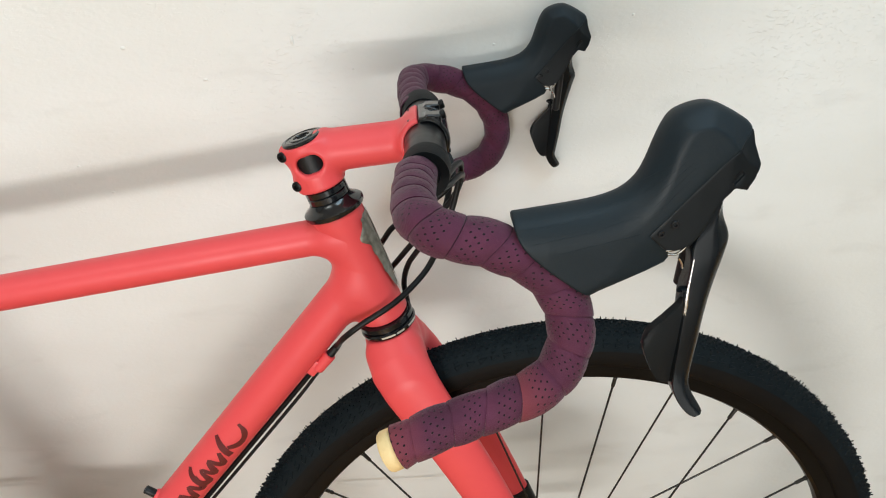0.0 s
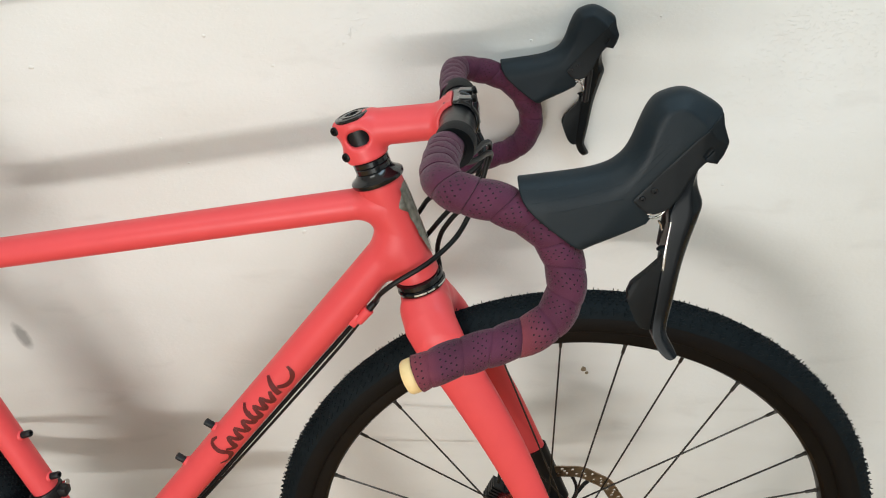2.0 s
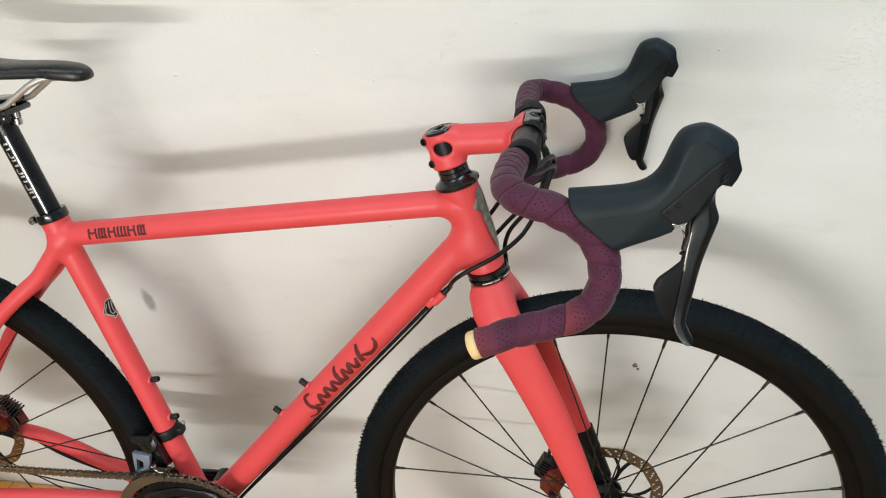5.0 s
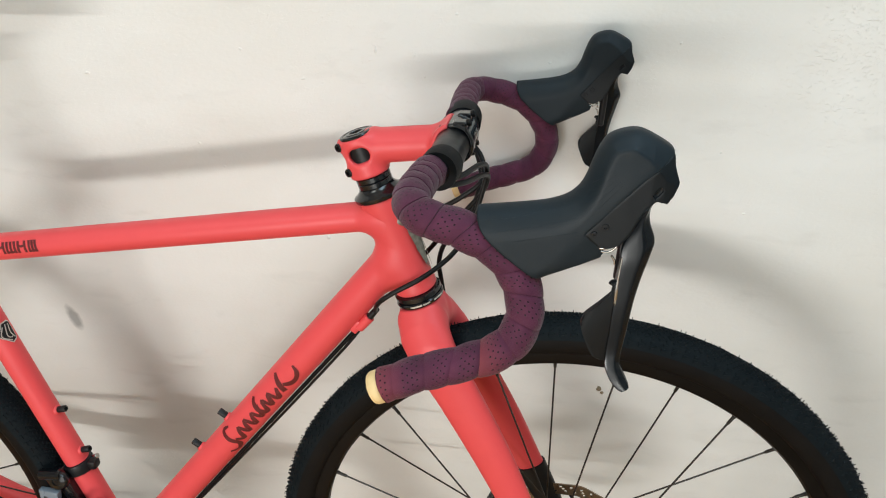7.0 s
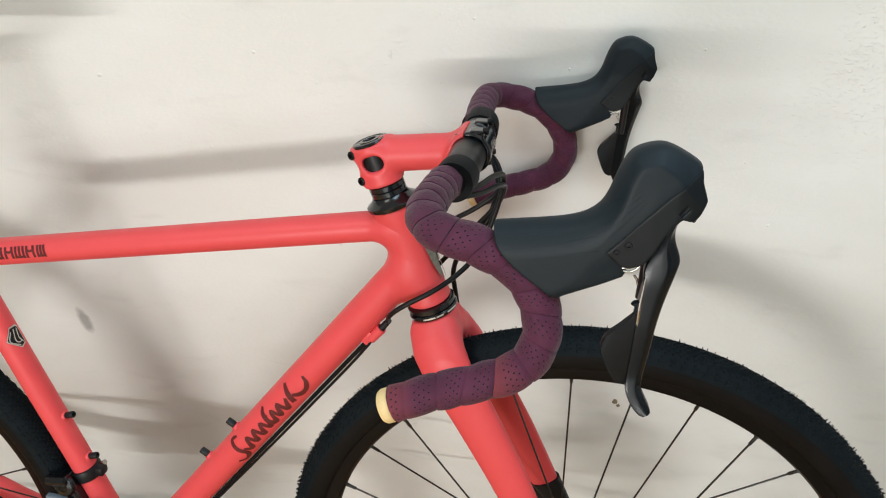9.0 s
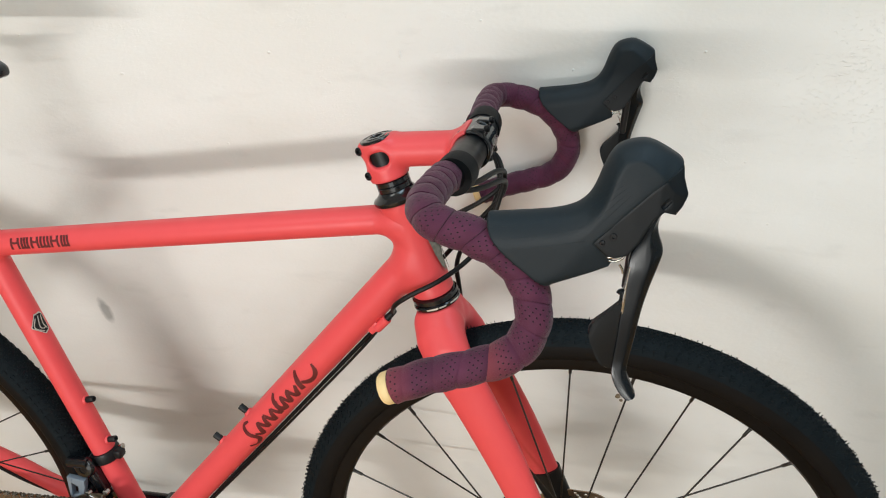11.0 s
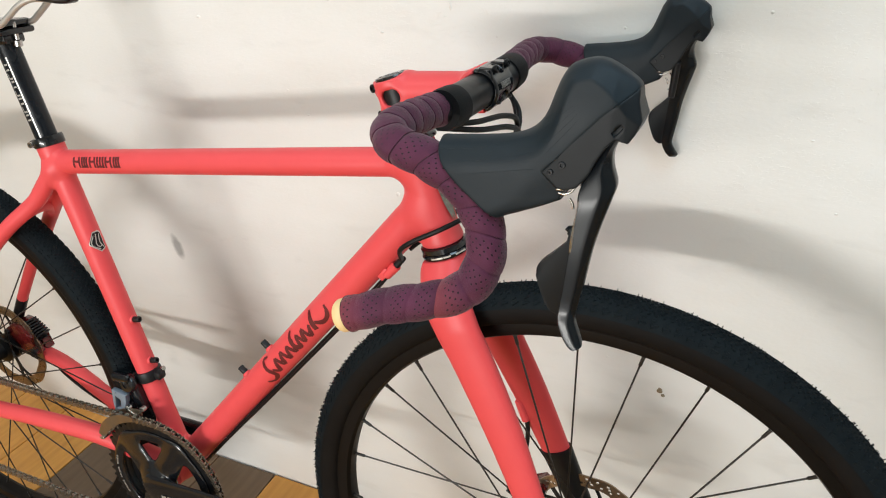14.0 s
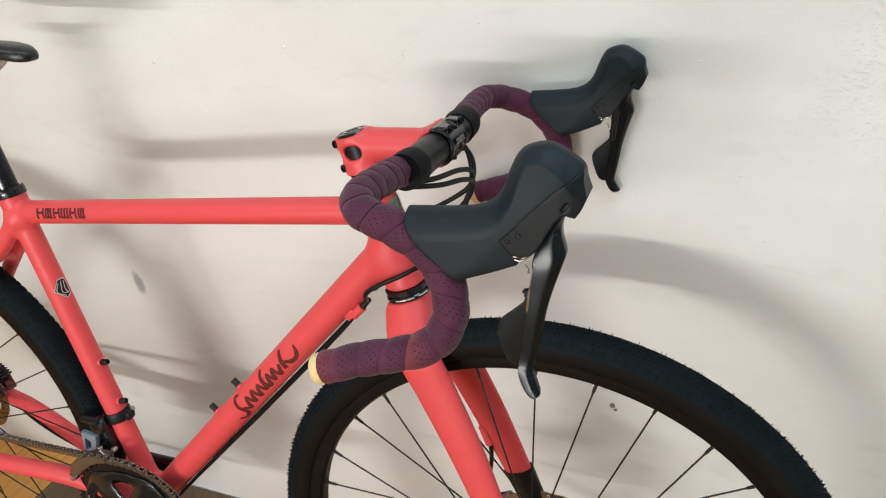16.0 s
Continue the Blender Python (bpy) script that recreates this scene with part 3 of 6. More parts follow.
def build_marks():
    # brush-script mark on the down tube
    d = (DT_B - DT_A).normalized()
    s0 = (Vector((0.050, 0, 0.493)) - DT_A).dot(d)
    put = lambda s, v: on_tube(DT_A, DT_B, R_DT, s0 + s, v)
    strokes = [
        [(0.00, -0.55, .5), (0.05, -0.95, .9), (0.12, -0.60, 1.3), (0.10, 0.15, 1.2), (0.11, 0.85, 1.1), (0.17, 0.80, .5)],
        [(0.14, -0.20, .6), (0.19, -0.60, 1.3), (0.24, 0.20, .9), (0.28, -0.50, 1.3), (0.33, 0.25, .9), (0.37, -0.52, 1.3), (0.42, 0.20, .9), (0.46, -0.48, 1.2), (0.51, 0.35, .8)],
        [(0.53, 0.90, .8), (0.50, 0.50, 1.3), (0.49, -0.20, 1.4), (0.53, -0.48, 1.0), (0.57, 0.25, .9), (0.60, -0.45, 1.3), (0.65, 0.25, .9), (0.68, -0.48, 1.3), (0.74, 0.15, .8)],
        [(0.76, -0.50, 1.3), (0.78, 0.10, 1.4), (0.815, 0.88, .9)],
        [(0.80, -0.05, .8), (0.85, -0.42, 1.3), (0.91, -0.42, 1.0), (0.96, -0.10, 1.1), (0.975, 0.32, .6)],
    ]
    bm = bmesh.new()
    for st in strokes:
        ribbon(bm, put, [(0.168 * a, 0.0175 * b, w) for a, b, w in st], 0.0052)
    part("script_mark", bm, INK, down_tube, "dark brown brush-script mark")
    # block marks on the top tube
    d = (TT_B - TT_A).normalized()
    s0 = (Vector((-0.207, 0, 0.745)) - TT_A).dot(d)
    put = lambda s, v: on_tube(TT_A, TT_B, R_TT, s0 + s, 0.0035 + v)
    w, h, g = 0.0116, 0.0068, 0.0136
    for k, (half, gap) in enumerate(((0.44, 1), (0.36, 0), (0.38, 1), (0.44, 0), (0.38, 1), (0.36, 0))):
        bm = bmesh.new()
        for x0 in ((-half, half) if gap else (-half, 0.0, half)):
            ribbon(bm, put, [(k * g + x0 * w, -h, 1.1), (k * g + x0 * w * 0.95, 0, 1.0), (k * g + x0 * w * 0.9, h, 1.1)], 0.0030)
        ribbon(bm, put, [(k * g - half * w, (0.3 if gap else -0.75) * h, 1), (k * g, (0.1 if gap else -0.75) * h, 1), (k * g + half * w, (0.3 if gap else -0.75) * h, 1)], 0.0026)
        part("block_mark", bm, INK, top_tube, "dark block-shaped mark")
    # dark five-sided emblem with a silver outline on the seat tube
    a, b = seat(0.30), seat(0.75)

    def put2(s, v):
        d = (b - a).normalized()
        w = v / R_ST
        fwd = Vector((d.z, 0, -d.x))
        return lambda lift: a + d * s + (R_ST + lift) * (math.cos(w) * Vector((0, -1, 0)) + math.sin(w) * fwd)
    mid = (Vector((-0.230, 0, 0.630)) - a).dot((b - a).normalized())
    front = 0.0195
    for name, grow, lift, mat in (("emblem_rim", 1.0, 0.0004, SILVER), ("emblem", 0.88, 0.0007, SATIN)):
        bm = bmesh.new()
        rows = []
        for j in range(17):
            h = -17 + 32 * j / 16
            left, right = float(np.interp(h, [-17, -2, 15], [1, -14, -2])), float(np.interp(h, [-17, -14, 12, 15], [2, 11, 12, 8]))
            rows.append([bm.verts.new(put2(mid + grow * h * 0.0009, front + grow * 0.00080 * (left + (right - left) * k / 8))(lift)) for k in range(9)])
        for p, q in zip(rows, rows[1:]):
            for k in range(8):
                bm.faces.new((p[k], p[k + 1], q[k + 1], q[k]))
        part(name, bm, mat, seat_tube)
    bm = bmesh.new()
    for line in (((2, 11), (-2, -4), (2, -9), (6, -7)), ((7, 10), (4, -2), (7, -11)), ((-3, 9), (-9, -3), (1, -13))):
        ribbon(bm, lambda s, v: put2(mid + s, front + v)(0.001), [(h * 0.0009, x * 0.0008, 1) for x, h in line], 0.0012)
    part("emblem_lines", bm, SILVER, seat_tube)
    # wing-shaped metal badge on the head tube's front
    a, b = head(0.728), head(0.822)
    d = (b - a).normalized()
    fwd = Vector((d.z, 0, -d.x))
    place = lambda s, w, lift: a + d * s + (R_HT + lift) * (math.cos(w) * fwd + math.sin(w) * Vector((0, -1, 0)))
    edge = [(0.038, 0.22), (0.043, 0.50), (0.054, 0.46), (0.064, 0.64), (0.071, 0.62), (0.080, 0.98), (0.089, 0.66), (0.099, 0.34)]
    path, _ = spline([(s, w, 0) for s, w in edge], 48)
    bm = bmesh.new()
    rows = []
    for q in path:
        rows.append([bm.verts.new(place(q.x, q.y * k / 8, 0.0016 if abs(k) < 8 else 0.0002)) for k in range(-8, 9)])
    for p, q in zip(rows, rows[1:]):
        for k in range(16):
            bm.faces.new((p[k], p[k + 1], q[k + 1], q[k]))
    part("head_badge", bm, BADGE, head_tube, "winged metal head badge", angle=60)
    for sgn in (-1, 1):
        for k in range(3):
            bm = bmesh.new()
            f = 0.30 + 0.30 * k
            ribbon(bm, lambda s, v: place(s, v, 0.0026), [(0.045 + 0.002 * k, sgn * 0.32 * f, 1), (0.060, sgn * (0.10 + 0.38 * f), 1), (0.071, sgn * 0.62 * f, 1), (0.075 + 0.006 * f, sgn * 0.74 * f, .6)], 0.055)
            part("badge_feather", bm, BADGE, head_tube)


build_marks()


def build_bosses():
    """Bottle bosses with their black bolts, and the cable stop under the down tube."""
    d = (DT_B - DT_A).normalized()
    up = Vector((-d.z, 0, d.x))
    for q in (Vector((0.039, 0, 0.536)), Vector((-0.002, 0, 0.484))):
        s = (q - DT_A).dot(d)
        foot = DT_A + d * s
        bm = bmesh.new()
        lathe(bm, [(0.0062, 0), (0.0062, 0.0015), (0.005, 0.0035)], frame_to(foot + up * (R_DT - 0.0012), foot + up), 20)
        boss = part("bottle_boss", bm, CORAL, bike)
        bm = bmesh.new()
        lathe(bm, [(0.0040, 0), (0.0042, 0.001), (0.0042, 0.0105), (0.0036, 0.0115), (0.0022, 0.0115), (0.0020, 0.009)], frame_to(foot + up * (R_DT + 0.0015), foot + up), 20)
        part("bolt", bm, SATIN, boss, "black hex bolt")
    d = (seat(0.7) - BB).normalized()
    fwd = Vector((d.z, 0, -d.x))
    for q in (Vector((-0.180, 0, 0.519)), Vector((-0.162, 0, 0.456))):
        foot = BB + d * (q - BB).dot(d)
        bm = bmesh.new()
        lathe(bm, [(0.0062, 0), (0.0062, 0.0015), (0.005, 0.0030)], frame_to(foot + fwd * (R_ST - 0.0012), foot + fwd), 20)
        boss = part("bottle_boss", bm, CORAL, bike)
        bm = bmesh.new()
        lathe(bm, [(0.0040, 0), (0.0042, 0.001), (0.0042, 0.0105), (0.0036, 0.0115), (0.0022, 0.0115), (0.0020, 0.009)], frame_to(foot + fwd * (R_ST + 0.001), foot + fwd), 20)
        part("bolt", bm, SATIN, boss, "black hex bolt")
    d = (DT_B - DT_A).normalized()
    up = Vector((-d.z, 0, d.x))
    s = (Vector((0.222, 0, 0.69)) - DT_A).dot(d)
    a = DT_A + d * (s - 0.011) - up * (R_DT + 0.0035) + Vector((0, -0.008, 0))
    bm = bmesh.new()
    rod(bm, a, a + d * 0.020, 0.0052, 0.0058, 20, 0.0008)
    box(bm, (0.006, 0.008, 0.016), frame_to(a + up * 0.003, a + up * 0.003 + d), 0.001)
    stop = part("cable_stop", bm, CORAL, bike)
    bm = bmesh.new()
    rod(bm, a + d * 0.019, a + d * 0.034, 0.0040, 0.0031, 16, 0.0006)
    part("ferrule", bm, SATIN, stop)
    return a, d


CS_A, CS_D = build_bosses()


FORK_STEER = Matrix.Translation(head(0.75)) @ Matrix.Rotation(radians(-0.5), 4, head(0.9) - head(0.7)) @ Matrix.Translation(-head(0.75))
STEER = Matrix.Translation(head(0.75)) @ Matrix.Rotation(radians(-1.2), 4, head(0.9) - head(0.7)) @ Matrix.Translation(-head(0.75))


def build_fork():
    k = 2.0
    legs = []
    for s in (-1, 1):
        wide = 0.0035 if s < 0 else -0.0025
        path, at = spline([(0.289, s * 0.006 * k, 0.703), (0.2965, s * 0.024 * k, 0.684), (0.3112, s * (0.0345 + wide) * k, 0.660), (0.334, s * (0.037 + wide) * k, 0.620), (0.375, s * (0.042 + wide) * k, 0.540), (0.4145, s * (0.049 + wide / 2) * k, 0.450), (0.450, s * 0.056 * k, 0.366)], 18)
        rad = np.interp(at / at[-1], [0, 0.06, 0.12, 0.25, 0.5, 1], [0.0190, 0.0262, 0.0275, 0.0248, 0.0220, 0.0135]).tolist()
        legs.append((path, rad))
    stop, axis = np.array(head(0.7145)), np.array((head(0.9) - head(0.7)).normalized())

    def f(p):
        q = p * np.array([1, k, 1])
        v = f_capsule(head(0.703), head(0.692), 0.0222)(p)
        for path, rad in legs:
            leg = None
            for a, b, ra, rb in zip(path, path[1:], rad, rad[1:]):
                c = f_capsule(a, b, ra, rb)(q)
                leg = c if leg is None else np.minimum(leg, c)
            v = smin(v, leg, 0.016)
        return np.maximum(v, (p - stop) @ axis)
    fork = part("fork", nets(f, (0.25, -0.085, 0.35), (0.48, 0.085, 0.725), 0.002), CORAL, bike, angle=0)
    fork.matrix_basis = FORK_STEER
    for s in (-1, 1):
        bm = bmesh.new()
        plate(bm, [(0.440, 0.382), (0.452, 0.386), (0.470, 0.356), (0.468, 0.338), (0.455, 0.333), (0.443, 0.340)], s * 0.050, s * 0.060, bevel=0.001)
        part("dropout", bm, SATIN, fork)
    # black lower sleeve and hose exit on the brake side
    a, b = Vector((0.4105, 0.0473, 0.4600)), Vector((0.4485, 0.0558, 0.370))
    bm = bmesh.new()
    tube(bm, [a, (a + b) / 2, b], lambda x: 0.0200 - 0.0045 * x, 24, 10, oval=0.60, up=(1, 0, 0.5))
    part("lower_sleeve", bm, SATIN, fork, "satin black lower leg sleeve")
    bm = bmesh.new()
    rod(bm, (0.366, 0.036, 0.524), (0.376, 0.034, 0.498), 0.0064, 0.0048, 16, 0.001)
    part("hose_port", bm, CORAL, fork)
    bm = bmesh.new()
    tube(bm, [(0.372, 0.035, 0.510), (0.378, 0.033, 0.494), (0.379, 0.033, 0.470), (0.375, 0.038, 0.438), (0.372, 0.046, 0.405)], 0.0027, 12, 16)
    part("brake_hose", bm, CABLE, fork)
    bm = bmesh.new()
    rod(bm, AXLE_F + Vector((0, -0.064, 0)), AXLE_F + Vector((0, 0.064, 0)), 0.0075, n=20, bevel=0.001)
    part("axle", bm, SATIN, fork)
    caliper((0.383, 0.052, 0.370), -66, fork, 0.95)
    # headset and spacers
    bm = bmesh.new()
    axis = head(0.9) - head(0.7)
    lathe(bm, [(0.0225, 0), (0.0252, 0.001), (0.0258, 0.004), (0.0248, 0.0058), (0.0234, 0.0062), (0.0234, 0.0076), (0.0250, 0.0081), (0.0250, 0.0120), (0.0225, 0.0134)], frame_to(head(0.7145), head(0.9)), 40)
    lower = part("lower_headset", bm, GLOSS, bike, "gloss black headset cup")
    bm = bmesh.new()
    u = axis.normalized()
    fwd = Vector((u.z, 0, -u.x))
    c = head(0.7145) + u * 0.0035
    for a0, a1 in ((0.25, 0.75), (0.95, 1.25), (1.30, 1.80)):
        rows = []
        for j in range(13):
            w = a0 + (a1 - a0) * j / 12
            r = 0.0260
            rad_ = math.cos(w) * fwd + math.sin(w) * Vector((0, -1, 0))
            rows.append([bm.verts.new(c + rad_ * r + u * h) for h in (-0.0009, 0.0009)])
        for p, q in zip(rows, rows[1:]):
            bm.faces.new((p[0], q[0], q[1], p[1]))
    strokes("mark_stroke", bm, SILVER, lower)
    bm = bmesh.new()
    lathe(bm, [(0.0222, 0), (0.0250, 0.0008), (0.0258, 0.0025), (0.0259, 0.0050), (0.0248, 0.0062), (0.0215, 0.0080), (0.0184, 0.0112), (0.0178, 0.0126), (0.0165, 0.0128)], frame_to(head(0.8292), head(0.9)), 48)
    part("upper_headset", bm, GLOSS, bike, "gloss black headset cup")
    for z0, z1 in ((0.8412, 0.8464), (0.8468, 0.8520)):
        bm = bmesh.new()
        rod(bm, head(z0), head(z1), 0.0176, n=36, bevel=0.0006)
        part("spacer", bm, GLOSS, bike, "gloss black steerer spacer")


def caliper(at, turn, parent, size=1.0):
    m = Matrix.Translation(at) @ Matrix.Rotation(radians(turn), 4, "Y") @ Matrix.Scale(size, 4)
    bm = bmesh.new()
    for y in (-0.009, 0.009):
        plate(bm, [(-0.034, -0.010), (-0.026, -0.017), (0.012, -0.016), (0.034, -0.010), (0.036, -0.001), (0.020, 0.006), (0.014, 0.017), (-0.012, 0.019), (-0.026, 0.012)],
              y - 0.0075, y + 0.0075, m, 0.002)
    body = part("brake_caliper", bm, CALIPER, parent, "dark red disc brake caliper")
    bm = bmesh.new()
    for k in range(7):
        plate(bm, [(-0.014 + 0.005 * k, 0.004), (-0.0115 + 0.005 * k, 0.004), (-0.0075 + 0.005 * k, 0.030), (-0.010 + 0.005 * k, 0.030)], -0.010, 0.010, m)
    plate(bm, [(-0.015, 0.002), (0.020, 0.002), (0.022, 0.012), (-0.012, 0.012)], -0.0105, 0.0105, m)
    lathe(bm, [(0.005, -0.019), (0.0055, -0.018), (0.0055, -0.012)], m @ Matrix.Translation((0.028, 0, -0.003)) @ Matrix.Rotation(radians(90), 4, "X") @ Matrix.Scale(-1, 4, (0, 0, 1)), 16)
    part("cooling_fin", bm, SATIN, parent)
    for q in ((0.030, -0.006), (-0.027, -0.010)):
        bm = bmesh.new()
        rod(bm, m @ Vector((q[0], -0.021, q[1])), m @ Vector((q[0], -0.014, q[1])), 0.0052, n=16, bevel=0.0006)
        part("caliper_bolt", bm, SATIN, parent)
    return body


build_fork()


# ---- wheels ----
N_SPOKE = 28


def wheel_meshes():
    """One wheel round the origin, axle along y."""
    made = {}
    m = Matrix.Rotation(radians(90), 4, "X")

    def ring(profile, n, closed=True):
        bm = bmesh.new()
        rows = [[bm.verts.new(Vector((r * math.cos(2 * math.pi * k / n), y, r * math.sin(2 * math.pi * k / n)))) for r, y in profile] for k in range(n)]
        c = len(profile)
        for k in range(n):
            a, b = rows[k], rows[(k + 1) % n]
            for j in range(c if closed else c - 1):
                bm.faces.new((a[j], b[j], b[(j + 1) % c], a[(j + 1) % c]))
        return bm
    rim = [(0.3165, 0.0135), (0.3180, 0.0125), (0.3160, 0.0105), (0.3080, 0.0100), (0.3080, -0.0100), (0.3160, -0.0105), (0.3180, -0.0125), (0.3165, -0.0135),
           (0.3090, -0.0140), (0.3025, -0.0125), (0.2995, -0.0078), (0.2985, 0.0), (0.2995, 0.0078), (0.3025, 0.0125), (0.3090, 0.0140)]
    made["rim"] = ring(rim, 160)
    sec, rc = [], 0.3312
    for k in range(28):
        w = math.radians(-128 + 256 * k / 27)
        sec.append((rc + 0.0222 * math.cos(w), 0.0215 * math.sin(w)))
    band = [(rc + 0.0226 * math.cos(math.radians(w)), 0.0219 * math.sin(math.radians(w))) for w in range(-76, 77, 8)]
    made["casing"] = ring(band, 200, closed=False)
    made["tyre"] = ring(sec + [(0.315, 0.0115), (0.315, -0.0115)], 200)
    # tread: small centre studs, larger shoulder blocks
    verts, faces = [], []

    def stud(th, w, l, b, h, twist=0.0, crown=0.55, point=1.0):
        rad = rc + 0.0220 * math.cos(w)
        y = 0.0213 * math.sin(w)
        er = Vector((math.cos(th), 0, math.sin(th)))
        et = Vector((-math.sin(th), 0, math.cos(th)))
        ey = Vector((0, 1, 0))
        nrm = er * math.cos(w) + ey * math.sin(w)
        side = ey * math.cos(w) - er * math.sin(w)
        t2 = et * math.cos(twist) + side * math.sin(twist)
        s2 = side * math.cos(twist) - et * math.sin(twist)
        c = er * rad + ey * y
        base = len(verts)
        for lift, k in ((-0.0006, 1.0), (h, crown)):
            for a, d in ((-1, -1), (1, -1), (1, 1), (-1, 1)):
                verts.append(tuple(c + nrm * lift + t2 * a * l * k / 2 + s2 * d * b * k / 2 * (point if a < 0 else 1)))
        for q in ((4, 5, 6, 7), (0, 1, 5, 4), (1, 2, 6, 5), (2, 3, 7, 6), (3, 0, 4, 7)):
            faces.append(tuple(base + j for j in q))
    rng = random.Random(4)
    n = 300
    for k in range(n):
        th = 2 * math.pi * k / n
        for j in range(9):
            stud(th + (j % 2) * math.pi / n, -0.60 + 0.15 * j, 0.0040, 0.0028, 0.0017, 0.55 if j % 2 else -0.55)
    n = 190
    for k in range(n):
        th = 2 * math.pi * k / n
        for s in (-1, 1):
            stud(th + (k % 2) * 0.004, s * (0.80 + 0.05 * (k % 2)), 0.0060, 0.0038, 0.0014, 0.3 * s, 0.6, 0.35)
            stud(th, s * 1.04, 0.0098, 0.0056, 0.0015, 0.30 * s * (1 if k % 2 else 0.4), 0.6, 0.25)
            if k % 2 == 0:
                stud(th + 0.006, s * 1.24, 0.0056, 0.0022, 0.0007, 0.30 * s)
    for k in range(1100):
        th = 2 * math.pi * (k + rng.uniform(0.1, 0.5)) / 1100
        stud(th, rng.uniform(-0.16, 0.16) if k % 2 else rng.choice((-1, 1)) * rng.uniform(0.25, 0.6), 0.0009, 0.0009, rng.uniform(0.0024, 0.0044), 0.0, 0.8)
    made["tread"] = (verts, [], faces)
    bm = bmesh.new()
    lathe(bm, [(0.0085, -0.050), (0.0125, -0.048), (0.0125, -0.038), (0.0230, -0.036), (0.0235, -0.032), (0.0150, -0.029), (0.0125, 0.0), (0.0150, 0.028), (0.0235, 0.031), (0.0230, 0.035),
               (0.0150, 0.037), (0.0150, 0.046), (0.0100, 0.050)], Matrix.Rotation(radians(-90), 4, "X"), 36)
    made["hub"] = bm
    bm = bmesh.new()
    rod(bm, (0, 0, 0), (0, 0, 1), 0.00105, n=8)
    made["spoke"] = bm
    bm = bmesh.new()
    lathe(bm, [(0.0024, 0), (0.0024, 0.003), (0.0019, 0.0035), (0.0019, 0.0125), (0.0014, 0.0135)], Matrix(), 10)
    made["nipple"] = bm
    made["rotor"] = rotor()
    return made


def rotor(r0=0.0635, r1=0.080, n=144):
    """A drilled brake disc with a scalloped edge and six swept arms."""
    bm = bmesh.new()
    levels = 6
    grid = [[None] * n for _ in range(levels)]
    for j in range(levels):
        for k in range(n):
            w = 2 * math.pi * k / n
            r = r0 + (r1 - r0) * j / (levels - 1) + (0.0008 * math.sin(12 * w) if j in (0, levels - 1) else 0)
            grid[j][k] = bm.verts.new((r * math.cos(w), 0, r * math.sin(w)))
    for j in range(levels - 1):
        for k in range(n):
            gap = (j == 1 and k % 4 == 0) or (j == 3 and k % 4 == 2) or (j == 2 and k % 8 == 5)
            if not gap:
                bm.faces.new((grid[j][k], grid[j][(k + 1) % n], grid[j + 1][(k + 1) % n], grid[j + 1][k]))
    r = bmesh.ops.extrude_face_region(bm, geom=bm.faces[:])
    for v in [g for g in r["geom"] if isinstance(g, bmesh.types.BMVert)]:
        v.co.y += 0.0018
    return bm


def rotor_arms():
    bm = bmesh.new()
    for k in range(5):
        w = 2 * math.pi * k / 5 + 0.2
        for fork in (-1, 1):
            pts = []
            for j in range(9):
                t = j / 8
                a = w + 0.22 * t + fork * 0.20 * max(0.0, (t - 0.35) / 0.65) ** 1.3
                pts.append(((0.020 + 0.046 * t) * math.cos(a), (0.020 + 0.046 * t) * math.sin(a)))
            out = []
            for side in (1, -1):
                for x, z in (pts if side == 1 else pts[::-1]):
                    d = math.hypot(x, z)
                    out.append((x - side * 0.0024 * z / d, z + side * 0.0024 * x / d))
            plate(bm, out, 0.0003 + 0.0001 * fork, 0.0023 + 0.0001 * fork)
    lathe(bm, [(0.012, -0.002), (0.024, -0.002), (0.024, 0.003), (0.021, 0.005), (0.012, 0.005)], Matrix.Rotation(radians(-90), 4, "X"), 32, cap=False)
    return bm


WM = wheel_meshes()
proto = {}


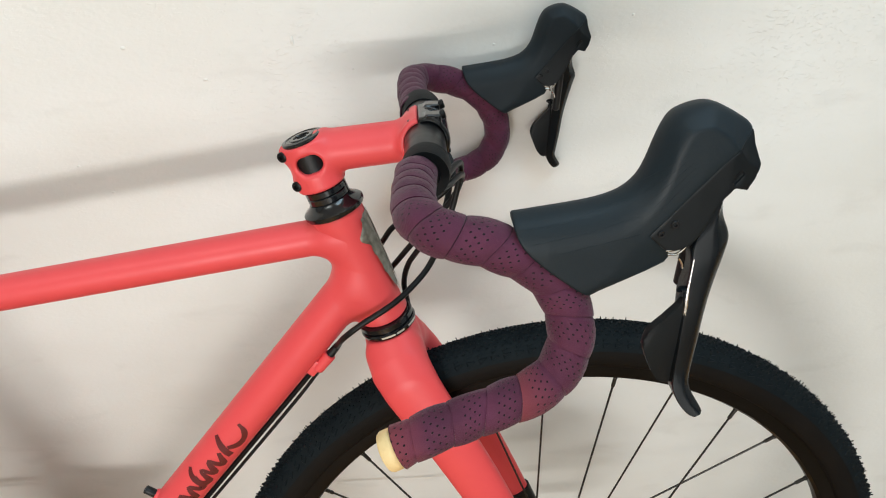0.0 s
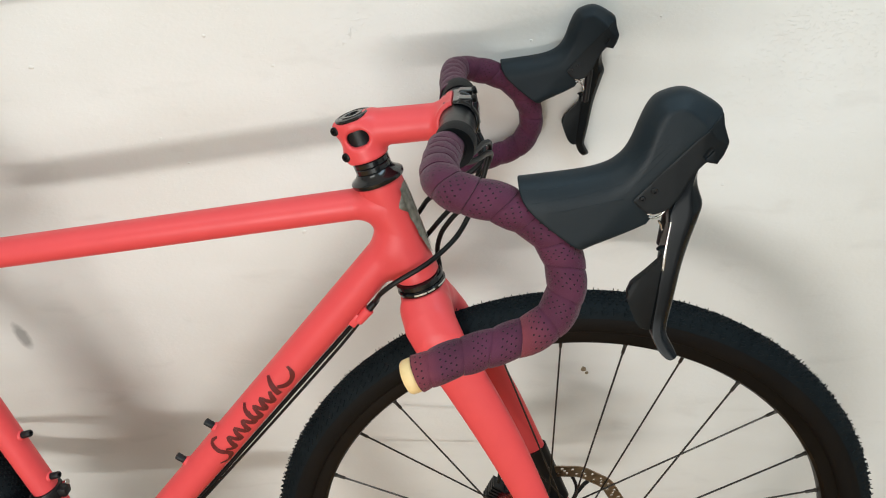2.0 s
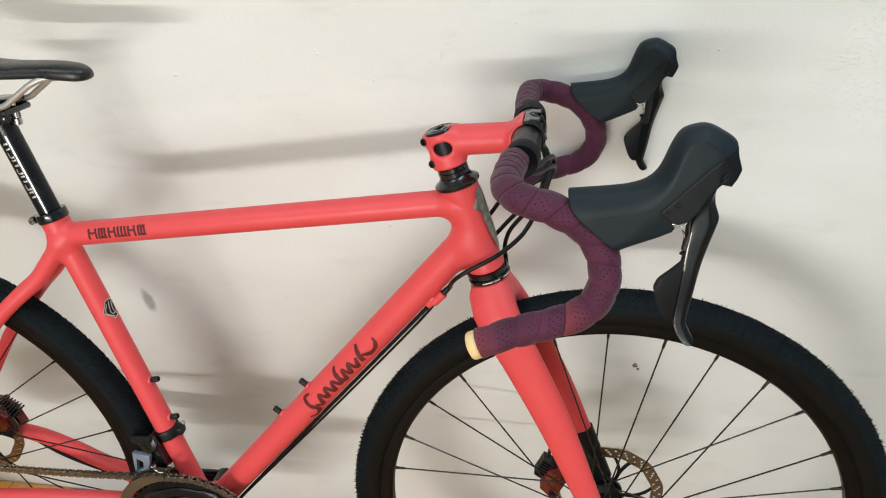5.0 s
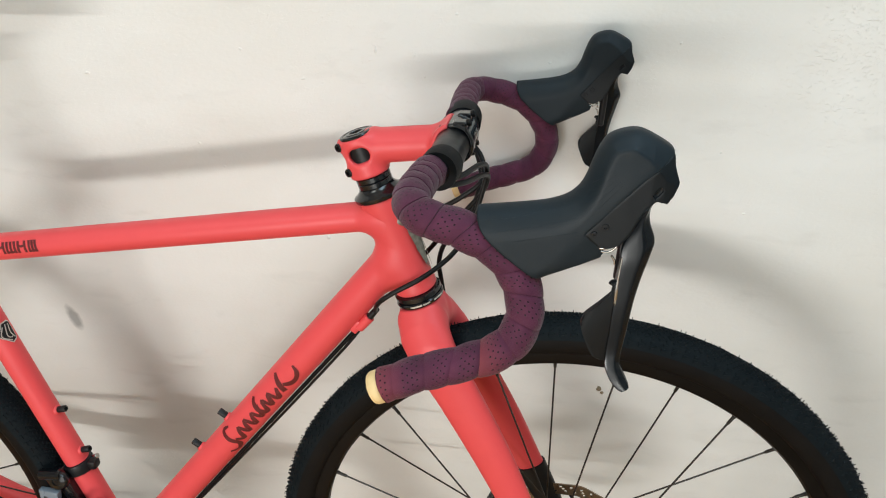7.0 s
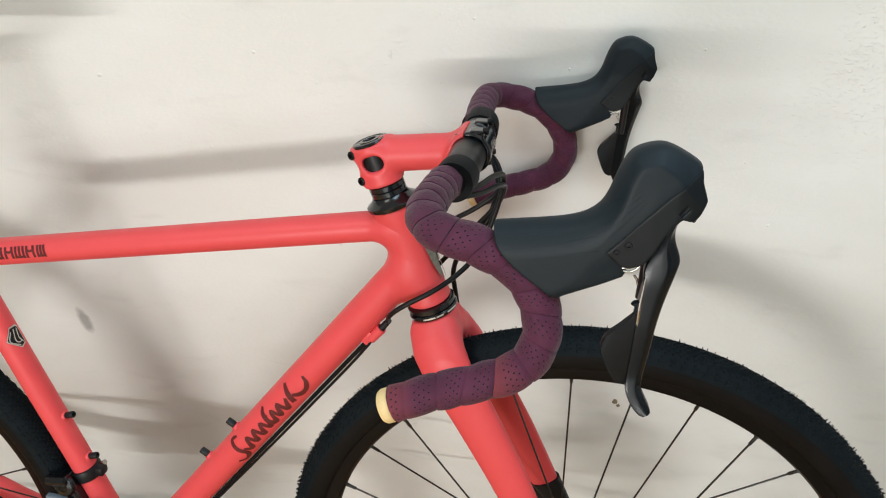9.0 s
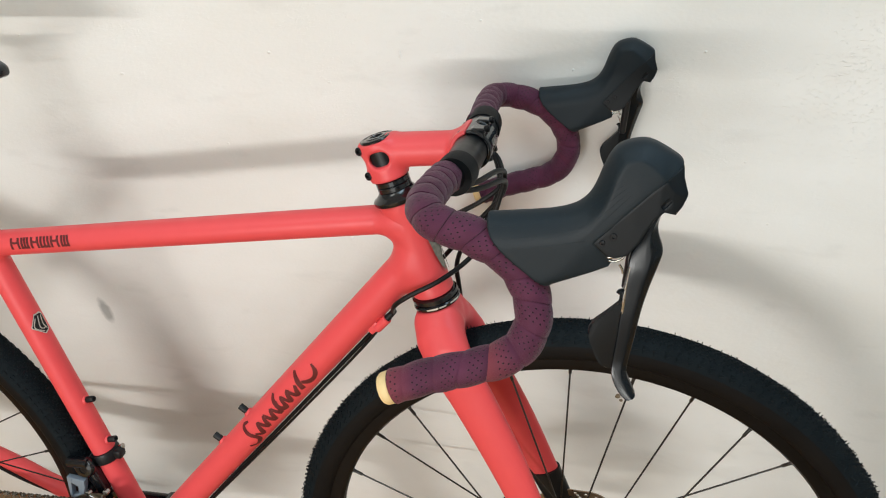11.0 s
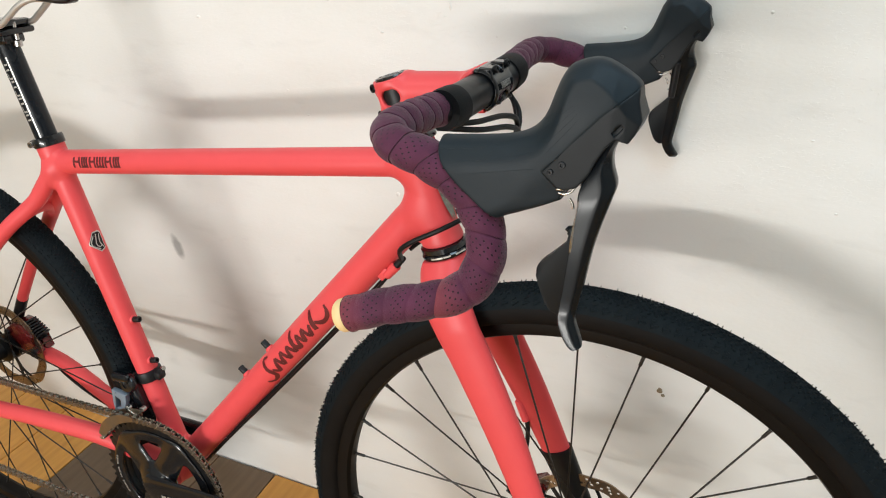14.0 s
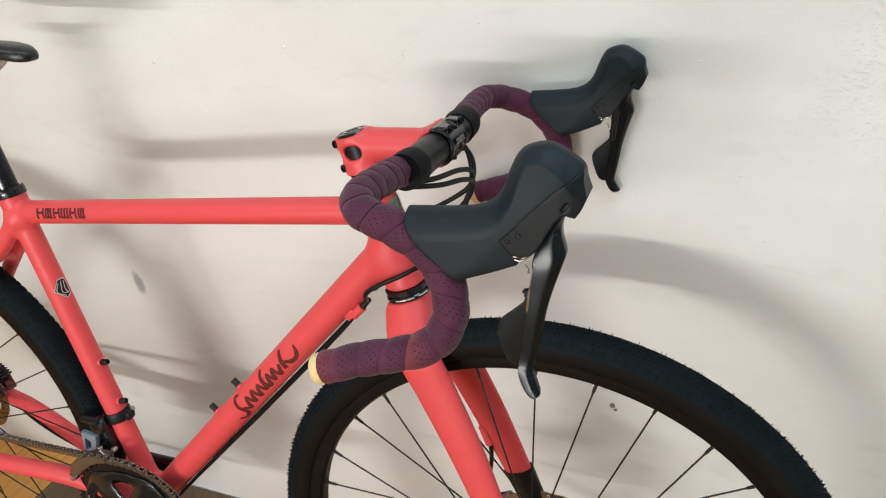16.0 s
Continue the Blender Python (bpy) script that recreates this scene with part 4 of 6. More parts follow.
def build_wheel(at, spin, rear=False):
    if not proto:
        proto["rim"] = part("wheel", WM["rim"], RIM, bike, "black-rimmed spoked wheel with a knobbly gravel tyre", angle=25)
        w = proto["rim"]
        proto["tyre"] = part("tyre", WM["tyre"], SIDEWALL, w, "matte black gravel tyre")
        proto["casing"] = part("tread_band", WM["casing"], TYRE, w)
        proto["tread"] = tagged(part("tread", WM["tread"], TYRE, w, smooth=False), "small rubber tread knobs", kind="stuff")
        proto["hub"] = part("hub", WM["hub"], ALLOY_BLACK, w)
        proto["spoke"] = part("spoke", WM["spoke"], SPOKE, w)
        proto["nipple"] = part("nipple", WM["nipple"], SPOKE, w)
        proto["rotor"] = part("brake_rotor", WM["rotor"], ROTOR, w, "drilled bronze-grey brake disc", angle=30)
        proto["arms"] = part("rotor_carrier", rotor_arms(), SATIN, w, "black swept disc carrier", angle=30)
        first = True
    else:
        w = new("wheel", proto["rim"].data)
        w.parent = bike
        tagged(w, "black-rimmed spoked wheel with a knobbly gravel tyre")
        for key, name in (("tyre", "tyre"), ("casing", "tread_band"), ("tread", "tread"), ("hub", "hub"), ("rotor", "brake_rotor"), ("arms", "rotor_carrier")):
            o = piece(name, proto[key], w, Matrix())
            if key == "tread":
                tagged(o, "small rubber tread knobs", kind="stuff")
        first = False
    w.matrix_basis = Matrix.Translation(at) if rear else FORK_STEER @ Matrix.Translation(at)
    for o in w.children:
        if o.name.startswith("brake_rotor") or o.name.startswith("rotor_carrier"):
            o.matrix_basis = Matrix.Translation((0, 0.046, 0)) @ Matrix.Rotation(0.4, 4, "Y")
    # two-cross lacing
    for k in range(N_SPOKE):
        a = spin + 2 * math.pi * k / N_SPOKE
        side = 1 if k % 2 else -1
        lead = -1 if (k // 2) % 2 else 1
        b = a + lead * radians(74)
        p = Vector((0.2992 * math.cos(a), side * 0.003, 0.2992 * math.sin(a)))
        q = Vector((0.0215 * math.cos(b), side * 0.0335, 0.0215 * math.sin(b)))
        m = frame_to(p, q)
        ms = m @ Matrix.Diagonal((1, 1, (q - p).length, 1))
        if first and k == 0:
            proto["spoke"].matrix_basis, proto["nipple"].matrix_basis = ms, m
        else:
            piece("spoke", proto["spoke"], w, ms)
            piece("nipple", proto["nipple"], w, m)
    return w


build_wheel(AXLE_F, radians(81.4))
build_wheel(AXLE_R, radians(40), True)
bm = bmesh.new()
prof = []
for k in range(10):
    prof += [(0.058 - 0.0036 * k, -0.044 + 0.0037 * k), (0.058 - 0.0036 * k, -0.0425 + 0.0037 * k), (0.024, -0.0423 + 0.0037 * k)]
lathe(bm, [(0.012, -0.050), (0.024, -0.049), *[(r, y) for r, y in prof]], Matrix.Translation(AXLE_R) @ Matrix.Rotation(radians(-90), 4, "X"), 48)
part("cassette", bm, CHAIN, bike, "grey steel sprocket cassette", angle=30)
caliper((-0.503, 0.058, 0.379), 35, bike, 1.05)
bm = bmesh.new()
tube(bm, [(-0.474, 0.060, 0.352), (-0.43, 0.046, 0.332), (-0.36, 0.036, 0.312), (-0.28, 0.030, 0.297), (-0.19, 0.022, 0.283)], 0.0028, 12, 30)
part("brake_hose", bm, CABLE, bike)

# ---- stem ----
CLAMP = Vector((0.327, 0, 0.891))


def build_stem():
    u = (head(0.9) - head(0.8)).normalized()
    a, b = head(0.8525), head(0.8905)
    mid = head(0.8735)
    bosses = (Vector((0.2275, -0.0015, 0.8560)), Vector((0.2185, 0, 0.8805)))

    def f(p):
        v = f_cylinder(a, b, 0.0194, 0.002)(p)
        v = smin(v, f_capsule(mid + Vector((0.012, 0, 0.0075)), CLAMP - Vector((0.014, 0, 0.004)), 0.0172, 0.0166)(p), 0.007)
        v = smin(v, f_cylinder(CLAMP + Vector((0, -0.0215, 0)), CLAMP + Vector((0, 0.0215, 0)), 0.0200, 0.003)(p), 0.008)
        for c in bosses:
            v = smin(v, f_capsule(c + Vector((0.001, -0.003, 0)), c + Vector((0.004, 0.011, 0)), 0.0068)(p), 0.007)
        # split at the back, windows in the flanks, bore for the bar
        q = p * np.array([1, 0, 1])
        fw = np.array((u.z, 0, -u.x))
        c0 = np.array(mid) + np.array((0, 0, 0.0012))
        win = f_capsule(c0 - fw * 0.0032, c0 + fw * 0.0032, 0.0074)(q)
        v = -smin(-v, win, 0.003)
        for side in (-1, 1):
            off = np.array((0, side * 0.0262, 0))
            v = -smin(-v, f_capsule(c0 - fw * 0.034 + off, c0 + fw * 0.003 + off, 0.0112)(p), 0.0025)
        v = np.maximum(v, -(np.linalg.norm((p - np.array(CLAMP)) * np.array([1, 0, 1]), axis=-1) - 0.0160))
        # cut off where the face plate begins
        cutn = np.array((0.94, 0, 0.34))
        return np.maximum(v, (p - np.array(CLAMP)) @ cutn - 0.001)
    stem = part("stem", nets(f, (0.185, -0.03, 0.835), (0.36, 0.03, 0.935), 0.0011), CORAL, bike, "coral painted stem with black face plate", angle=0)
    stem.matrix_basis = STEER
    # the steerer seen through the window
    bm = bmesh.new()
    rod(bm, head(0.8515), head(0.890), 0.0143, n=32)
    part("steerer", bm, SATIN, stem)
    # face plate
    def g(p):
        v = f_cylinder(CLAMP + Vector((0, -0.0215, 0)), CLAMP + Vector((0, 0.0215, 0)), 0.0198, 0.003)(p)
        for z, x in ((0.0165, 0.0070),):
            for y in (-0.0145, 0.0145):
                c = np.array(CLAMP) + np.array((x, y, z))
                q = np.abs(p - c) - np.array((0.0050, 0.0052, 0.0040))
                lug = np.linalg.norm(np.maximum(q, 0), axis=-1) + np.minimum(np.max(q, -1), 0) - 0.0012
                v = smin(v, lug, 0.002)
        hole = f_capsule(CLAMP + Vector((0.019, -0.004, -0.006)), CLAMP + Vector((0.019, 0.004, -0.006)), 0.0045)(p)
        v = -smin(-v, hole, 0.003)
        v = np.maximum(v, -(np.linalg.norm((p - np.array(CLAMP)) * np.array([1, 0, 1]), axis=-1) - 0.0160))
        return np.maximum(v, -((p - np.array(CLAMP)) @ np.array((0.94, 0, 0.34)) - 0.0022))
    part("face_plate", nets(g, (0.32, -0.03, 0.87), (0.365, 0.03, 0.935), 0.0009), GLOSS, stem, "gloss black stem face plate", angle=0)
    for z, x in ((0.0165, 0.0040), (-0.0110, 0.0070)):
        for y in (-0.0145, 0.0145):
            c = CLAMP + Vector((x, y, z))
            bm = bmesh.new()
            lathe(bm, [(0.0035, 0), (0.0037, 0.0006), (0.0037, 0.0030), (0.0030, 0.0036), (0.0019, 0.0036), (0.0017, 0.0015)], frame_to(c + Vector((0.009, 0, 0.003)), c + Vector((0.09, 0, 0.033))), 18)
            part("bolt", bm, ALLOY_BLACK, stem)
    # maker's mark on the plate, as bars
    bm = bmesh.new()
    for k in range(7):
        y = 0.0105 - 0.0032 * k
        for j, (z0, z1) in enumerate(((0.0015, 0.0065),)):
            w0, w1 = math.radians(8), math.radians(24)
            for yy in (y, y - 0.0016):
                rows = []
                for i in range(4):
                    w = w0 + (w1 - w0) * i / 3
                    rows.append([bm.verts.new(CLAMP + Vector((0.0201 * math.cos(w), yy + d, 0.0201 * math.sin(w)))) for d in (0, 0.0007)])
                for p, q in zip(rows, rows[1:]):
                    bm.faces.new((p[0], p[1], q[1], q[0]))
    strokes("mark_stroke", bm, SILVER, stem)
    # top cap with a round relief, pinch bolts at the back
    bm = bmesh.new()
    lathe(bm, [(0.0172, 0), (0.0174, 0.0012), (0.0168, 0.0028), (0.0140, 0.0034), (0.0134, 0.0028), (0.0105, 0.0028), (0.0100, 0.0035), (0.0070, 0.0035), (0.0066, 0.0026), (0.0040, 0.0026), (0.0036, 0.001)],
          frame_to(head(0.8905), head(0.95)), 40)
    part("top_cap", bm, GLOSS, stem, "gloss black top cap with raised rings", angle=25)
    for c in bosses:
        bm = bmesh.new()
        lathe(bm, [(0.0040, 0), (0.0042, 0.0008), (0.0042, 0.0026), (0.0034, 0.0032), (0.0021, 0.0032), (0.0019, 0.0012)], frame_to(c + Vector((-0.0030, -0.0096, 0)), c + Vector((-0.026, -0.06, -0.002))), 18)
        part("bolt", bm, ALLOY_BLACK, stem)
    for y in (-0.0145, 0.0145):
        c = CLAMP + Vector((-0.010, y, 0.0152))
        bm = bmesh.new()
        lathe(bm, [(0.0028, 0), (0.0028, 0.0016), (0.0016, 0.0016), (0.0016, 0.0002)], frame_to(c, c + Vector((-0.3, 0, 0.9))), 16)
        part("barrel_nut", bm, SATIN, stem)


build_stem()


# ---- handlebar ----
def bar_path(s):
    y0 = 0.087 if s < 0 else 0.061
    return [(0.3270 - 0.075 * y0, s * y0, 0.8916), (0.3185, s * 0.113, 0.8930), (0.3178, s * 0.145, 0.8950), (0.3200, s * 0.171, 0.8950), (0.3340, s * 0.1880, 0.8920), (0.3605, s * 0.1925, 0.8860),
            (0.3850, s * 0.1930, 0.8730), (0.4010, s * 0.1945, 0.8535), (0.4072, s * 0.1985, 0.8300), (0.4015, s * 0.201, 0.8075), (0.3865, s * 0.203, 0.7920), (0.3655, s * 0.205, 0.7832),
            (0.3310, s * 0.207, 0.7710), (0.3020, s * 0.209, 0.7585)]


BAR_M = STEER @ Matrix.Translation(CLAMP) @ Matrix.Rotation(radians(-0.1), 4, "X") @ Matrix.Translation(-CLAMP)


def build_bar():
    bm = bmesh.new()
    rod(bm, CLAMP + Vector((0, -0.078, 0)), CLAMP + Vector((0, 0.052, 0)), 0.01585, n=36)
    for s, y0 in ((-1, 0.076), (1, 0.050)):
        rod(bm, CLAMP + Vector((0, s * y0, 0)), CLAMP + Vector((-0.0055, s * (y0 + 0.020), 0.0005)), 0.01585, 0.0125, n=36)
    bar = part("handlebar", bm, ALLOY_BLACK, bike, "black handlebar wrapped in plum tape")
    bar.matrix_basis = BAR_M
    for s in (-1, 1):
        path, at = spline(bar_path(s), 500)
        frames = transport(path, (0.2, 0, 1))
        n, m = 44, len(path)
        length = float(at[-1])
        # turns laid along the bar: phase grows by one for each turn
        rng = random.Random(7 if s < 0 else 8)
        bounds = [0.0]
        while bounds[-1] < length + 0.05:
            f = bounds[-1] / length
            pitch = float(np.interp(f, [0, 0.20, 0.30, 0.45, 1], [0.0160, 0.0165, 0.0215, 0.023, 0.0245]))
            bounds.append(bounds[-1] + pitch * rng.uniform(0.90, 1.10))
        turns = len(bounds) - 1
        lean = [(rng.uniform(0.16, 0.30), (1.9 if s < 0 else 1.2) + rng.uniform(-0.5, 0.5)) for _ in range(turns + 2)]
        fracs = (0.0, 0.025, 0.06, 0.15, 0.3, 0.5, 0.7, 0.85, 0.94, 0.98, 0.998)
        verts, uvs = [], []
        for j in range(turns):
            for fr in fracs:
                for k in range(n):
                    w = 2 * math.pi * k / n
                    amp = lean[j][0] * (1 - fr) + lean[j + 1][0] * fr
                    ang = lean[j][1] * (1 - fr) + lean[j + 1][1] * fr
                    x = bounds[j] + (bounds[j + 1] - bounds[j]) * fr + amp * 0.022 * math.cos(w - ang)
                    x = min(max(x, 0.0), length) / length * (m - 1)
                    i = min(int(x), m - 2)
                    g = x - i
                    q = path[i].lerp(path[i + 1], g)
                    side, u = frames[i][1].lerp(frames[i + 1][1], g), frames[i][2].lerp(frames[i + 1][2], g)
                    r = 0.0131 + 0.0005 * fr + 0.0010 * math.sin(math.pi * min(fr * 1.02, 1.0)) ** 0.8 - 0.0003 * (fr < 0.03)
                    r += 0.0018 * math.exp(-(x / (0.02 * m)) ** 2) + 0.00025 * math.sin(5 * w + 3 * (j + fr))
                    verts.append(q + r * (math.cos(w) * side + math.sin(w) * u))
                    uvs.append(j + fr)
        rows = turns * len(fracs)
        faces = [(a * n + k, a * n + (k + 1) % n, (a + 1) * n + (k + 1) % n, (a + 1) * n + k) for a in range(rows - 1) for k in range(n)]
        faces = [f for f in faces if (verts[f[0]] - verts[f[3]]).length > 1e-6 and (verts[f[1]] - verts[f[2]]).length > 1e-6]
        if s > 0:
            faces = [f[::-1] for f in faces]
        ob = part("bar_tape", ([tuple(v) for v in verts], [], faces), TAPE if s < 0 else TAPE_PLAIN, bar, "plum perforated bar tape in overlapping turns", angle=50)
        layer = ob.data.uv_layers.new(name="strip")
        flat = []
        for f in faces:
            wrap = max(i % n for i in f) == n - 1
            for i in f:
                k = i % n
                flat += [uvs[i], (k + (n if wrap and k == 0 else 0)) / n]
        layer.data.foreach_set("uv", flat)
        # dark finishing band at the bar's middle, cork plug at its end
        bm = bmesh.new()
        wide = 0.0 if s < 0 else 0.010
        lathe(bm, [(0.0150, -0.003), (0.0172, -0.0026), (0.0176, 0.001), (0.0175, 0.015 + wide), (0.0168, 0.0195 + wide), (0.0155, 0.0198 + wide)], frame_to(CLAMP + Vector((0, s * (0.074 if s < 0 else 0.048), 0)), CLAMP + Vector((-0.010, s * 0.2, 0.002))), 40)
        part("finishing_band", bm, BAND, bar, "matte black finishing band")
        end, prev = path[-1], path[-8]
        bm = bmesh.new()
        lathe(bm, [(0.0100, -0.004), (0.0116, -0.001), (0.0130, 0.0012), (0.0133, 0.0030), (0.0132, 0.0076), (0.0122, 0.0094), (0.0095, 0.0104), (0.0, 0.0108)], frame_to(end, end + (end - prev)), 36, cap=False)
        part("end_plug", bm, CORK, bar, "cream coloured bar end plug")
    return bar


bar = build_bar()


# ---- brake and shift levers ----
def glide(rows, count):
    """Rows of numbers carried smoothly through the given ones."""
    p = np.array(rows, float)
    p = np.vstack([2 * p[0] - p[1], p, 2 * p[-1] - p[-2]])
    out = []
    for u in np.linspace(0, len(rows) - 1, count):
        k = min(int(u), len(rows) - 2)
        t = u - k
        a, b, c, d = p[k:k + 4]
        out.append((0.5 * (2 * b + (c - a) * t + (2 * a - 5 * b + 4 * c - d) * t * t + (3 * b - a - 3 * c + d) * t ** 3)).tolist())
    return out


def section(row, y, shape, cut=(0.22, 0.22)):
    """A cross-section: row is (top x, top z, bottom x, bottom z, half width); shape lists (across, up) corners of its outer half, rounded off."""
    tx, tz, bx, bz, w = row[:5]
    c, v = Vector(((tx + bx) / 2, y, (tz + bz) / 2)), Vector(((tx - bx) / 2, 0, (tz - bz) / 2))
    ring = [Vector((a, h)) for a, h in shape] + [Vector((-a, h)) for a, h in reversed(shape)]
    for k in cut:
        ring = [p for a, e in zip(ring, ring[1:] + ring[:1]) for p in (a.lerp(e, k), a.lerp(e, 1 - k))]
    return [c + v * p.y + Vector((0, w * p.x, 0)) for p in ring]


# outlines of the rubber hood and the resin bracket in the plane of the bicycle, x and z
HOOD_TOP = [(0.355, 0.9045), (0.3705, 0.9050), (0.387, 0.9068), (0.4065, 0.9094), (0.4200, 0.9120), (0.4310, 0.9162), (0.4385, 0.9226), (0.4430, 0.9310), (0.4468, 0.9425), (0.4506, 0.9520),
            (0.4552, 0.9583), (0.4625, 0.9618), (0.4710, 0.9634), (0.4775, 0.9622), (0.4858, 0.9582), (0.4945, 0.9528), (0.4972, 0.9490), (0.4982, 0.9440), (0.4985, 0.9350)]
HOOD_REAR = [(0.3706, 0.925), (0.3712, 0.9065), (0.3730, 0.8960), (0.3775, 0.8880), (0.387, 0.8782), (0.4018, 0.8660), (0.4130, 0.8575), (0.4160, 0.8545), (0.420, 0.850)]
HOOD_FOOT = [(0.408, 0.853), (0.4165, 0.8562), (0.4216, 0.8588), (0.4324, 0.8636), (0.4444, 0.8691), (0.4560, 0.8752), (0.466, 0.880)]
SEAM = [(0.5060, 0.9585), (0.4962, 0.9485), (0.4796, 0.9337), (0.4625, 0.9145), (0.4450, 0.8940), (0.4545, 0.8858), (0.4582, 0.8806), (0.4560, 0.8770), (0.462, 0.872)]
BRACKET_SIDE = [(0.4964, 0.9484), (0.4971, 0.9416), (0.5004, 0.9318), (0.4978, 0.9244), (0.4944, 0.9188), (0.4874, 0.9205), (0.4820, 0.9150), (0.4775, 0.9065), (0.4735, 0.8970), (0.4672, 0.8880), (0.4600, 0.8852), (0.4545, 0.8856), (0.4450, 0.8940), (0.4625, 0.9145), (0.4796, 0.9337)]
SLOT = [(0.4848, 0.9240), (0.4898, 0.9294), (0.4914, 0.9272), (0.4868, 0.9220)]
# blade: front x, z; back x, z; half width
BLADE_ROWS = [(0.4905, 0.9225, 0.4810, 0.9160, 0.0086), (0.4858, 0.9114, 0.4762, 0.9020, 0.0096), (0.4862, 0.9022, 0.4712, 0.8920, 0.0100), (0.4900, 0.8912, 0.4688, 0.8835, 0.0098), (0.4884, 0.8820, 0.4690, 0.8740, 0.0092),
              (0.4840, 0.8645, 0.4676, 0.8580, 0.0084), (0.4806, 0.8473, 0.4668, 0.8421, 0.0076), (0.4780, 0.8249, 0.4659, 0.8240, 0.0068), (0.4756, 0.8071, 0.4648, 0.8070, 0.0062), (0.4752, 0.7990, 0.4652, 0.7975, 0.0062),
              (0.4788, 0.7915, 0.4694, 0.7885, 0.0062), (0.4816, 0.7868, 0.4742, 0.7832, 0.0056), (0.4826, 0.7845, 0.4778, 0.7818, 0.0040)]
PADDLE = [(0.4630, 0.8600), (0.4672, 0.8592), (0.4680, 0.8560), (0.4650, 0.8520), (0.4570, 0.8432), (0.4490, 0.8350), (0.4463, 0.8290), (0.4474, 0.8225), (0.4505, 0.8140), (0.4545, 0.8050), (0.4595, 0.7992), (0.4640, 0.7985), (0.4685, 0.8030), (0.4698, 0.8200), (0.4700, 0.8420), (0.4706, 0.8600), (0.4690, 0.8622), (0.4650, 0.8622)]


def outline_distance(poly, x, z):
    """Signed distance in the plane to a closed outline, negative inside."""
    poly = np.array(poly)
    best, inside = np.full(x.shape, 1e9), np.zeros(x.shape, bool)
    for (ax, az), (bx, bz) in zip(poly, np.roll(poly, -1, 0)):
        dx, dz = bx - ax, bz - az
        h = np.clip(((x - ax) * dx + (z - az) * dz) / (dx * dx + dz * dz), 0, 1)
        best = np.minimum(best, np.hypot(x - ax - h * dx, z - az - h * dz))
        if dz:
            inside ^= ((az > z) != (bz > z)) & (x < (z - az) * dx / dz + ax)
    return np.where(inside, -best, best)


def smax(a, b, k):
    return -smin(-a, -b, k)


def rounded_line(points, count=70):
    return [(q.x, q.z) for q in spline([(x, 0, z) for x, z in points], count)[0]]


def flanks(p):
    """Flank and shoulder facet shared by the hood and the bracket, with the distance below the top line."""
    x, z = p[:, 0, :, 0], p[:, 0, :, 2]
    top = outline_distance(rounded_line(HOOD_TOP) + [(0.4985, 0.80), (0.33, 0.80)], x, z)
    half = np.interp(x, [0.37, 0.39, 0.44, 0.470, 0.484, 0.492, 0.500], [0.0160, 0.0170, 0.0163, 0.0171, 0.0170, 0.0160, 0.0140])
    deep = np.interp(x, [0.37, 0.44, 0.455, 0.470, 0.484, 0.492], [0.0110, 0.0110, 0.0085, 0.0095, 0.0125, 0.0165])
    brow = outline_distance(rounded_line(HOOD_TOP[:-3]) + [(0.530, 0.930), (0.53, 0.80), (0.33, 0.80)], x, z)
    slope = 0.62 * half / deep
    side = np.abs(p[..., 1]) - half[:, None, :]
    facet = (side + (slope * (brow + deep))[:, None, :]) / np.sqrt(1 + slope ** 2)[:, None, :]
    return x, z, top[:, None, :], side, facet


def hood_shape(p):
    x, z, top, side, facet = flanks(p)
    soft = np.interp(x, [0.37, 0.43, 0.465], [0.008, 0.008, 0.0012])[:, None, :]
    f = smax(smax(side, facet, soft), top, np.interp(x, [0.43, 0.465], [0.006, 0.0035])[:, None, :])
    foot = outline_distance(rounded_line(HOOD_FOOT, 30) + [(0.53, 0.90), (0.53, 1.02), (0.33, 1.02), (0.33, 0.853)], x, z)[:, None, :]
    f = smax(f, foot, 0.010)
    # the flank slopes in towards its front lower corner
    away = ((x - 0.4347) * 0.770 - (z - 0.8812) * 0.638)[:, None, :]
    f = smax(f, side + 0.20 * away, 0.001)
    f = smax(f, outline_distance(rounded_line(HOOD_REAR, 50) + [(0.53, 0.85), (0.53, 1.02), (0.3706, 1.02)], x, z)[:, None, :], 0.0015)
    return smax(f, outline_distance(SEAM + [(0.42, 0.80), (0.33, 0.80), (0.33, 1.02), (0.506, 1.02)], x, z)[:, None, :], 0.0004)


def bracket_shape(p):
    x, z, top, side, facet = flanks(p)
    f = smax(np.maximum(side, facet) + 0.0003, outline_distance(BRACKET_SIDE, x, z)[:, None, :] - 0.0006, 0.0006)
    slot = np.maximum(outline_distance(SLOT, x, z)[:, None, :], -side - 0.0018)
    return np.maximum(f, -slot)


@functools.lru_cache(None)
def shell_data(shape):
    return nets(shape, (0.362, -0.0196, 0.848), (0.505, 0.0196, 0.968), 0.0008)


def shell_mesh(shape, y0):
    verts, _, faces = shell_data(shape)
    me = bpy.data.meshes.new("shell")
    me.from_pydata([(x, y + y0, z) for x, y, z in verts], [], faces)
    bm = bmesh.new()
    bm.from_mesh(me)
    bpy.data.meshes.remove(me)
    bmesh.ops.recalc_face_normals(bm, faces=bm.faces[:])
    return bm


